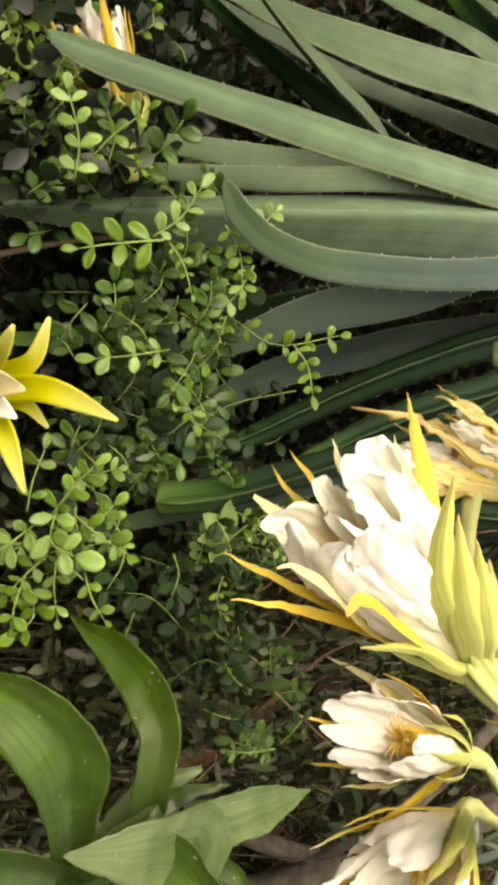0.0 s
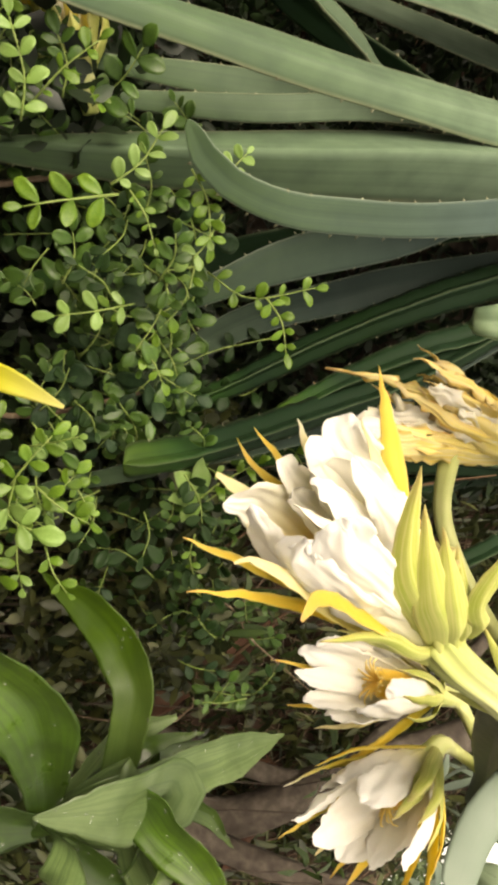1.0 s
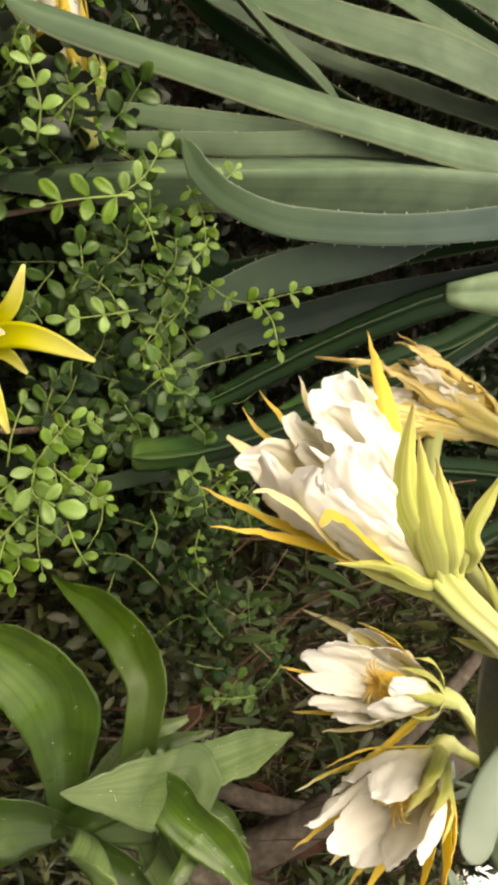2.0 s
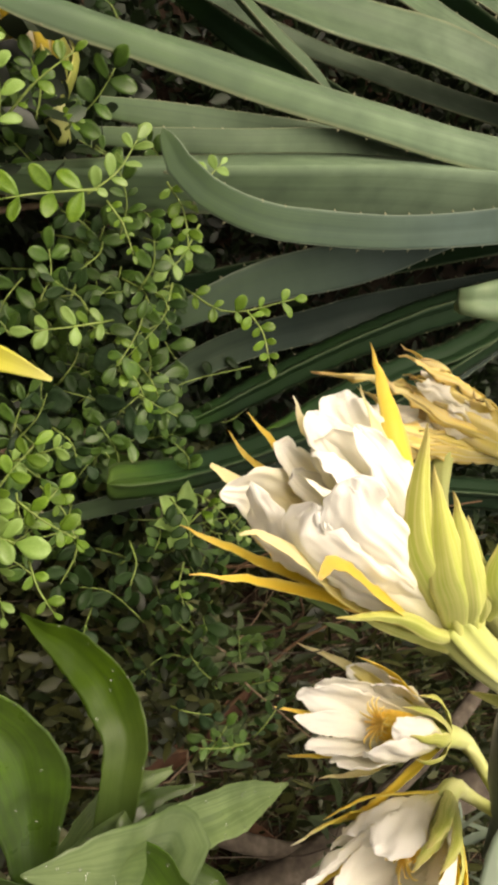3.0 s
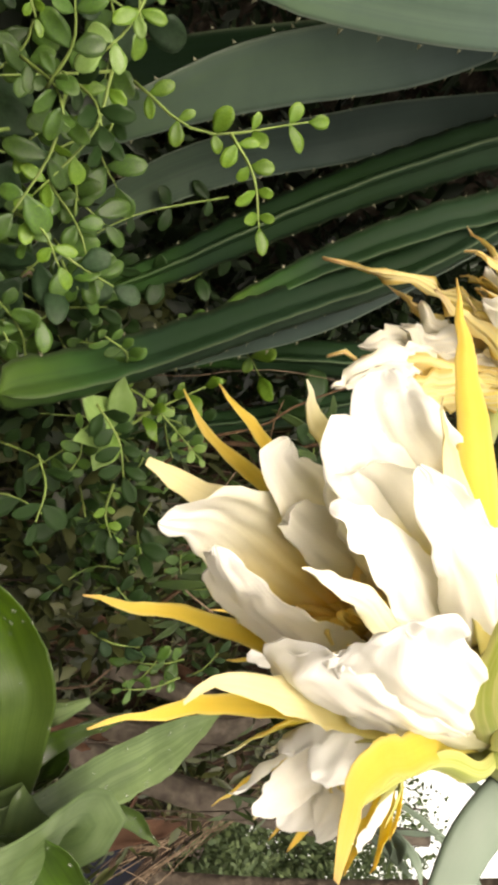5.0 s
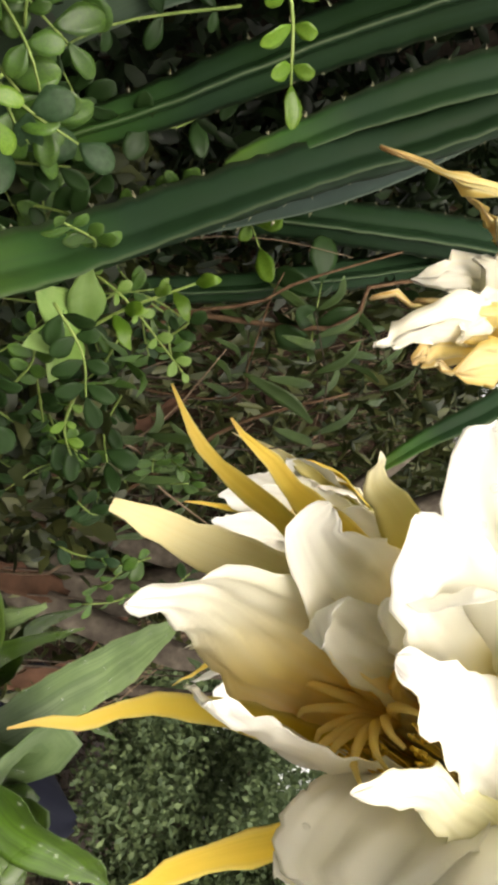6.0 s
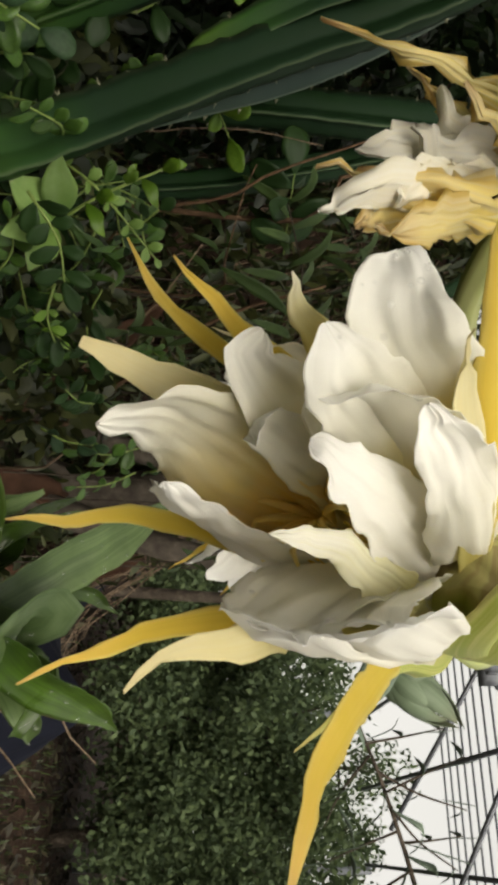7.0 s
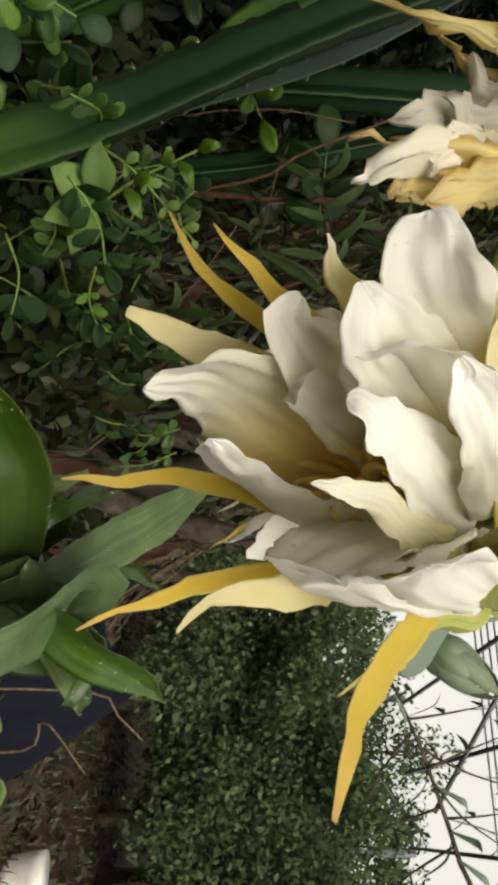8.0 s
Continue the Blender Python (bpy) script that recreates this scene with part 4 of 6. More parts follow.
def whole_flower(at, axis, length, spread, label, seed, petals=9, sepals=12, droop=0.0, pm=None, sm=None, wide=0.05, tube_len=0.07, sepal_len=1.05, flare=0.0, clasp=0.38):
    rng = random.Random(seed)
    f = thing("cactus_flower", at, label, "flower", "cactus flowers")
    base, axis = Vector(at), Vector(axis).normalized()
    u = axis.orthogonal().normalized()
    v = axis.cross(u)
    for i in range(petals):
        a = 6.283 * (i + rng.uniform(-0.2, 0.2)) / petals
        r = spread * rng.uniform(0.65, 1.0)
        tip = base + axis * length * rng.uniform(0.85, 1.0) + (u * math.cos(a) + v * math.sin(a)) * r
        petal(f, base, axis, tip, wide * rng.uniform(0.85, 1.15), seed * 100 + i, pm or PETAL, flare)
    for i in range(sepals):
        a = 6.283 * (i + rng.uniform(-0.3, 0.3)) / sepals
        r = spread * rng.uniform(1.0, 1.6)
        tip = base + axis * length * rng.uniform(0.7, 1.0) * sepal_len + (u * math.cos(a) + v * math.sin(a)) * r - axis * droop * rng.random()
        sepal(f, base, axis, tip, 0.02 * rng.uniform(0.8, 1.3), seed * 200 + i, sm or rng.choice((SEPAL, SEPAL, SEPAL_CREAM)), 0.12)
    for i in range(11):
        a = 6.283 * (i + rng.uniform(-0.3, 0.3)) / 11
        o = u * math.cos(a) + v * math.sin(a)
        tip = base + axis * length * clasp * rng.uniform(0.7, 1.35) + o * spread * rng.uniform(0.75, 1.0)
        sepal(f, base - axis * 0.02, axis, tip, 0.016 + 0.02 * clasp, seed * 300 + i, BRACT, 0.3, "bract")
    part("receptacle", tube([base + axis * 0.03, base - axis * 0.01, base - axis * tube_len], [0.026, 0.02, 0.012], 10, 12, 5, 0.08), TUBE, f, "ribbed green-yellow tube")
    flower_heart(f, base, axis, length * 0.75, spread * 0.3, seed)
    return f


def toward(a, b):
    return Vector(b) - Vector(a)


def nodding_flower(at, axis, label, petals, sepals, bracts, seed, depth, throat, tail):
    """An open flower told by the tips of its petals, sepals and bracts."""
    f = thing("cactus_flower", at, label, "flower", "cactus flowers")
    base, axis = Vector(at), Vector(axis).normalized()
    for i, (tip, w, mat, bulge) in enumerate(petals):
        pts, nrm = petal_path(base, axis, tip, bulge)
        part("petal", crumple(blade(pts, [w * 0.3, w * 0.55, w * 0.85, w * 1.02, w * 1.05, w * 0.98, w * 0.82], nrm, 26, 14, 0.0, 0.3, 0.001, 0.003, 1.6, 0.0, seed + i, 0.0, 0.26, 0.01), 0.005, seed + i, 0.004, 0.001), mat, f)
    for i, (tip, w, mat, bulge) in enumerate(sepals):
        sepal(f, base, axis, tip, w, seed + 30 + i, mat, bulge)
    for i, (tip, w, bulge) in enumerate(bracts):
        sepal(f, base - axis * 0.01, axis, tip, w, seed + 60 + i, BRACT, bulge, "bract")
    part("receptacle", tube([base + axis * 0.05, base, base - axis * 0.03] + tail, [0.030, 0.022, 0.015, 0.012, 0.012], 14, 14, 6, 0.12), TUBE, f, "ribbed green-yellow tube")
    flower_heart(f, base, axis, depth, throat, seed)
    return f


F2B, F3B = (0.726, 1.600, 1.436), (0.808, 1.500, 1.410)
nodding_flower(F2B, toward(F2B, (0.606, 1.450, 1.200)), "smaller white cactus flower with narrow yellow sepals, half open", [
    ((0.563, 1.480, 1.124), 0.070, PETAL, 0.14), ((0.572, 1.540, 1.165), 0.085, PETAL, 0.14), ((0.548, 1.560, 1.235), 0.085, PETAL, 0.16), ((0.580, 1.540, 1.290), 0.080, PETAL, 0.2),
    ((0.608, 1.450, 1.117), 0.046, PETAL, 0.10), ((0.655, 1.430, 1.132), 0.070, PETAL, 0.14), ((0.690, 1.430, 1.180), 0.080, PETAL, 0.2), ((0.662, 1.410, 1.250), 0.070, PETAL, 0.24), ((0.636, 1.440, 1.300), 0.060, PETAL, 0.28)], [
    ((0.478, 1.520, 1.135), 0.034, SEPAL_CREAM, 0.14), ((0.590, 1.480, 1.065), 0.018, SEPAL, 0.06), ((0.691, 1.470, 1.097), 0.022, SEPAL, 0.10), ((0.718, 1.430, 1.158), 0.026, SEPAL_CREAM, 0.12),
    ((0.515, 1.520, 1.256), 0.034, SEPAL, 0.16), ((0.800, 1.430, 1.196), 0.028, SEPAL, 0.10)], [
    ((0.604, 1.470, 1.330), 0.022, 0.34), ((0.600, 1.510, 1.370), 0.022, 0.34), ((0.660, 1.460, 1.340), 0.026, 0.3), ((0.716, 1.480, 1.350), 0.022, 0.3)],
    2000, 0.20, 0.034, [(0.780, 1.640, 1.500), (0.868, 1.502, 1.538)])
nodding_flower(F3B, toward(F3B, (0.885, 1.345, 1.235)), "white cactus flower hanging open with yellow striped sepals", [
    ((0.873, 1.350, 1.110), 0.072, PETAL, 0.14), ((0.834, 1.400, 1.164), 0.090, PETAL, 0.16), ((0.794, 1.360, 1.190), 0.090, PETAL, 0.2), ((0.798, 1.310, 1.245), 0.085, PETAL, 0.24), ((0.940, 1.370, 1.150), 0.085, PETAL, 0.14),
    ((0.974, 1.380, 1.195), 0.110, PETAL, 0.16), ((0.966, 1.340, 1.262), 0.105, PETAL, 0.2), ((0.906, 1.272, 1.320), 0.080, PETAL, 0.24)], [
    ((0.811, 1.370, 1.092), 0.040, SEPAL_TIP, 0.10), ((0.768, 1.370, 1.155), 0.026, SEPAL, 0.14), ((0.949, 1.400, 1.077), 0.024, SEPAL, 0.08), ((0.993, 1.410, 1.150), 0.030, SEPAL_CREAM, 0.08), ((1.054, 1.420, 1.180), 0.026, SEPAL, 0.06),
    ((1.046, 1.390, 1.215), 0.034, SEPAL, 0.08), ((1.030, 1.330, 1.312), 0.038, SEPAL, 0.10), ((1.026, 1.330, 1.360), 0.034, SEPAL, 0.12), ((0.950, 1.330, 1.385), 0.030, SEPAL, 0.14)], [
    ((0.822, 1.292, 1.305), 0.038, 0.20), ((0.790, 1.302, 1.330), 0.038, 0.22), ((0.830, 1.292, 1.352), 0.036, 0.20), ((0.900, 1.310, 1.370), 0.034, 0.14)],
    3000, 0.16, 0.036, [(0.840, 1.560, 1.470), (0.868, 1.502, 1.538)])

# wilted flower, closed and shrunken
WB = (0.107, 1.136, 1.497)
WA = toward(WB, (-0.019, 1.064, 1.297))
wilted = thing("wilted_flower", WB, "wilted cactus flower with crumpled cream petals and golden-yellow sepals", "flower", "cactus flowers")
rngw = random.Random(7)
wu = Vector(WA).normalized().orthogonal().normalized()
wv = Vector(WA).normalized().cross(wu)
for i in range(46):
    a = rngw.uniform(0, 6.283)
    o = wu * math.cos(a) + wv * math.sin(a)
    inner = i % 3 == 0
    tip = Vector(WB) + Vector(WA) * rngw.uniform(0.55, 0.95 if inner else 1.1) + o * rngw.uniform(0.015, 0.05)
    pts, nrm = petal_path(WB, WA, tip, 0.1 if inner else 0.3, 0.014)
    w = rngw.uniform(0.022, 0.040) if inner else rngw.uniform(0.010, 0.019)
    geo = blade(pts, [w * 0.6, w * 0.9, w, w, w * 0.9, w * 0.7 if inner else w * 0.1], nrm, 24, 12, 0.0, 0.3, 0.001, 0.005 if inner else 0.002, 2.5, rngw.uniform(-0.5, 0.5), 700 + i, 0.0, 0.2 if inner else 0.0, 0.012)
    part("petal" if inner else "sepal", crumple(geo, 0.010 if inner else 0.004, i, 0.009, 0.003), WILTED_PETAL if inner else WILTED, wilted)
for i, (m, tip) in enumerate([((-0.007, 1.045, 1.328), (-0.041, 1.067, 1.194)), ((0.055, 1.027, 1.313), (0.038, 1.015, 1.193)), ((0.063, 1.008, 1.262), (0.069, 0.986, 1.221)), ((0.047, 1.008, 1.251), (0.056, 0.989, 1.198)), ((0.032, 1.061, 1.274), (0.037, 1.045, 1.233)), ((0.042, 1.026, 1.281), (0.045, 1.005, 1.241)), ((0.033, 1.047, 1.292), (0.017, 1.048, 1.264)), ((0.065, 1.005, 1.286), (0.065, 0.980, 1.239)), ((0.025, 1.081, 1.303), (0.011, 1.094, 1.291)), ((0.053, 1.016, 1.290), (0.043, 1.027, 1.229))]):
    white = i in (3, 4, 5, 6, 8)
    geo = blade([WB, (Vector(WB) * 0.4 + Vector(m) * 0.6), m, tip], ([0.02, 0.03, 0.038, 0.036, 0.02] if i > 1 else [0.012, 0.016, 0.017, 0.013, 0.001]), (0.1, 1, -0.1), 26, 14, 0.0, 0.3, 0.001, 0.004, 2.5, 0.0, 740 + i, 0.0, 0.15 if i > 1 else 0.0, 0.014)
    part("petal" if white else "sepal", crumple(geo, 0.010 if white else 0.005, 60 + i, 0.010, 0.004), WILTED_PETAL if white else WILTED, wilted)
part("core", tube([WB, Vector(WB) + Vector(WA) * 0.4, Vector(WB) + Vector(WA) * 0.75], [0.022, 0.042, 0.026], 14, 26, 9, 0.16), WILTED, wilted, "crumpled golden inner petals")
part("receptacle", tube([WB, (0.143, 1.118, 1.520), (0.165, 0.979, 1.537)], [0.026, 0.02, 0.014], 10, 12, 5, 0.1), TUBE, wilted, "shrunken green tube")
part("stalk", tube([(0.060, 1.090, 1.385), (0.104, 1.074, 1.363), (0.190, 1.088, 1.359), (0.300, 1.080, 1.400), (0.410, 1.004, 1.463)], [0.016, 0.013, 0.012, 0.012, 0.012], 20, 14, 5, 0.14), TUBE, wilted, "yellow-green ribbed stalk")
for i, tip in enumerate([(0.017, 1.072, 1.474), (0.043, 1.074, 1.487)]):
    part("bract", blade([WB, (Vector(WB) + Vector(tip)) / 2 + Vector((0, -0.01, 0.01)), tip], [0.012, 0.013, 0.001], (0, 1, 0), 10, 4, 0.0, 0.4, 0.002), WILTED, wilted)

# bright yellow flower low among the shrubs
YB = (-0.065, 0.743, 0.766)
yellow = thing("cactus_flower", YB, "bright yellow cactus flower with curved pointed sepals", "flower", "cactus flowers")
for i, (m, tip, w, mat) in enumerate([
        ((-0.056, 0.684, 0.875), (-0.022, 0.676, 0.946), 0.03, BUD_YELLOW), ((-0.012, 0.669, 0.832), (0.046, 0.661, 0.854), 0.028, BUD_YELLOW),
        ((-0.087, 0.692, 0.854), (-0.128, 0.675, 0.880), 0.024, BUD_YELLOW), ((-0.042, 0.711, 0.839), (-0.018, 0.703, 0.863), 0.02, BUD_YELLOW),
        ((-0.097, 0.670, 0.832), (-0.118, 0.652, 0.853), 0.03, BUD_YELLOW), ((-0.062, 0.660, 0.833), (-0.054, 0.643, 0.866), 0.04, SEPAL_CREAM), ((-0.040, 0.660, 0.832), (-0.027, 0.642, 0.857), 0.036, PETAL)]):
    part("sepal" if mat is BUD_YELLOW else "petal", blade([YB, (Vector(YB) + Vector(m)) / 2, m, tip], [w * 0.6, w, w, w * 0.8, 0.004], (0.1, -1, 0.1), 14, 6, 0.0, 0.35, 0.003, 0.001, 2.0, 0.0, 800 + i), mat, yellow)
part("receptacle", tube([YB, (-0.073, 0.813, 0.672), (-0.085, 0.887, 0.515)], [0.03, 0.02, 0.012], 8, 12, 5, 0.1), TUBE, yellow)

# yellow flower behind the big agave leaf
PB = (-0.504, 1.135, 0.830)
whole_flower(PB, toward(PB, (-0.683, 1.093, 0.799)), 0.21, 0.06, "yellow-white cactus flower behind a broad agave leaf", 9, 6, 9, 0.0, None, SEPAL, 0.04)

# closed green bud
GB = (0.739, 1.072, 1.398)
bud = thing("flower_bud", GB, "closed pale-green cactus flower bud with overlapping scales", "flower bud")
GA = toward(GB, (0.820, 1.024, 1.522))
gu = GA.normalized().orthogonal().normalized()
gv = GA.normalized().cross(gu)
for i in range(12):
    a = i * 2.4
    o = gu * math.cos(a) + gv * math.sin(a)
    s = 0.5 + 0.5 * (i / 11)
    part("scale", blade([Vector(GB) + o * 0.009, Vector(GB) + GA * 0.35 * s + o * 0.032, Vector(GB) + GA * 0.75 * s + o * 0.026, Vector(GB) + GA * 1.05 * s + o * 0.002], [0.02, 0.04, 0.034, 0.001], -o, 12, 6, 0.0, 0.6, 0.002, 0.0, 2.0, 0.0, 850 + i), BUD_GREEN, bud)

# ---- broad-leaved lily ----
lily = thing("lily_plant", (0.690, 1.065, 0.640), "broad-leaved green lily plant with wet strap leaves", "lily")
part("stem", tube([(0.627, 1.030, 0.824), (0.681, 1.052, 0.706), (0.733, 1.067, 0.512), (0.62, 1.2, 0.1)], [0.02, 0.024, 0.028, 0.035], 12, 12), LILY, lily)
LB = (0.676, 1.044, 0.728)
for i, (pts, ws, nrm, mat, cup) in enumerate([
        ([LB, (0.554, 0.994, 0.758), (0.420, 0.933, 0.771), (0.343, 0.899, 0.731), (0.298, 0.878, 0.648)], [0.030, 0.070, 0.112, 0.116, 0.0698], (0.55, -1, 0.45), LILY, 0.25),
        ([(0.628, 1.112, 0.832), (0.560, 1.112, 0.852), (0.470, 1.132, 0.860), (0.380, 1.165, 0.805), (0.296, 1.176, 0.694)], [0.055, 0.066, 0.078, 0.070, 0.004], (0.1, -0.9, 0.1), LILY_FRESH, 0.2),
        ([LB, (0.627, 1.059, 0.912), (0.582, 0.962, 0.894), (0.550, 0.901, 0.848), (0.527, 0.854, 0.797)], [0.0581, 0.1405, 0.1506, 0.0929, 0.003], (-0.1, -1, 0.35), LILY_PALE, -0.1)] + [
        ([LB, (0.619, 1.032, 0.833), (0.638, 1.118, 0.916), (0.649, 1.217, 1.011), (0.668, 1.314, 1.099)], [0.05, 0.062, 0.074, 0.078, 0.004], (-0.3, -1, 0.0), LILY_PALE, 0.2),
        ([LB, (0.601, 1.018, 0.875), (0.634, 0.980, 0.943), (0.689, 0.977, 0.996), (0.777, 0.983, 1.037)], [0.0444, 0.0711, 0.0828, 0.061, 0.002], (0.2, -1, 0.3), LILY, 0.25),
        ([LB, (0.691, 1.064, 0.848), (0.730, 1.032, 0.889), (0.772, 1.008, 0.914), (0.828, 0.990, 0.912)], [0.0444, 0.0799, 0.095, 0.0723, 0.004], (0.4, -1, -0.1), LILY_PALE, 0.2),
        ([LB, (0.659, 0.963, 0.811), (0.655, 0.885, 0.830), (0.679, 0.830, 0.823), (0.742, 0.787, 0.792)], [0.0266, 0.0622, 0.0969, 0.1151, 0.01], (0.3, -1, -0.2), LILY_PALE, 0.2)] + [
        ([LB, (0.637, 0.995, 0.684), (0.624, 0.970, 0.612), (0.620, 0.939, 0.500)], [0.0533, 0.1066, 0.1243, 0.01], (0.2, -1, 0.3), LILY, 0.2),
        ([LB, (0.701, 1.168, 0.887), (0.750, 1.188, 0.964), (0.826, 1.202, 1.011)], [0.0291, 0.0525, 0.0472, 0.002], (0.2, -1, 0.2), LILY, 0.2),
        ([LB, (0.632, 1.173, 0.839), (0.615, 1.201, 0.899), (0.615, 1.227, 0.961)], [0.0291, 0.0472, 0.0399, 0.002], (0.0, -1, 0.1), LILY, 0.2),
        ([LB, (0.620, 1.212, 0.810), (0.602, 1.230, 0.862), (0.594, 1.246, 0.906)], [0.0291, 0.063, 0.063, 0.0157], (0.1, -1, 0.1), LILY_PALE, 0.2)] + [
        ([LB, (0.779, 1.053, 0.853), (0.687, 1.050, 0.919), (0.688, 0.994, 0.940), (0.715, 0.945, 0.916)], [0.0323, 0.0727, 0.0654, 0.0509, 0.0218], (0.1, -1, 0.2), LILY, 0.3),
        ([LB, (0.690, 1.160, 0.832), (0.701, 1.282, 0.852), (0.696, 1.347, 0.948)], [0.0323, 0.0565, 0.0533, 0.003], (0.1, -1, 0.1), LILY, 0.3)]):
    sheet = crumple(blade(pts, ws, nrm, 40, 16, 0.16, cup, 0.002, 0.002, 1.6, 0.0, 900 + i), 0.0035, i, 0.0012, 0.0008)
    p = part("leaf", sheet, mat, lily)
    drops(p, sheet, (14, 14, 40, 44, 36, 36, 20, 10, 14, 10, 10, 40, 20)[i], 0.0025, 500 + i)


# ---- small-leaved shrubs ----
def leaflet_mesh(name, material, ratio):
    return mesh_of(name, blade([(0, 0, 0), (0.35, 0, 0.03), (0.7, 0, 0.03), (1.0, 0, -0.03)], [0.08 * ratio, 0.55 * ratio, 0.92 * ratio, 1.02 * ratio, 0.80 * ratio, 0.26 * ratio], (0, 0, 1), 8, 4, 0.3, -0.1, 0.006, 0.014, 1.3, 0.25, 3, 0.0, 0.14), material)


KINDS = {"fresh": [leaflet_mesh("leaflet", LEAFLET, q) for q in (0.56, 0.7)], "pale": [leaflet_mesh("leaflet", LEAFLET_PALE, q) for q in (0.56, 0.7)],
         "mid": [leaflet_mesh("leaflet", LEAFLET_MID, q) for q in (0.56, 0.7)],
         "blue": [leaflet_mesh("leaflet", LEAFLET_BLUE, q) for q in (0.62, 0.8)],
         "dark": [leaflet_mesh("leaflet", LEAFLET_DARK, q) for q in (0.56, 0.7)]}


def sprig(shrub, pts, pairs, size, kind, seed, face=(0.1, -1, 0.25), spread=1.0):
    """A twig with leaflets in pairs, one at its tip; each leaflet is an object of its own."""
    rng = random.Random(seed)
    stem = part("sprig", tube(pts, [0.0018, 0.0009], 8, 5), GREEN_STEM, shrub)
    line, way = spline(pts, pairs * 2)
    spots = [(2 * i + 1, s) for i in range(pairs) for s in (-1, 1)] + [(pairs * 2, 0)]
    for i, s in spots:
        d = Vector(way[i])
        up = Vector(face) + Vector([rng.uniform(-0.45, 0.45) for _ in range(3)])
        side = d.cross(up).normalized()
        go = (d * (0.55 if s else 1.0) + side * s * spread + Vector([rng.uniform(-0.25, 0.25) for _ in range(3)])).normalized()
        up = (up - go * up.dot(go)).normalized()
        y = up.cross(go)
        m = Matrix((go, y, up)).transposed().to_4x4()
        q = size * rng.uniform(0.58, 1.05)
        leaf = new("leaflet", rng.choice(KINDS[kind]))
        leaf.parent = stem
        leaf.matrix_local = Matrix.Translation(Vector(line[i]) - ORIGIN[stem]) @ m @ Matrix.Scale(q, 4)


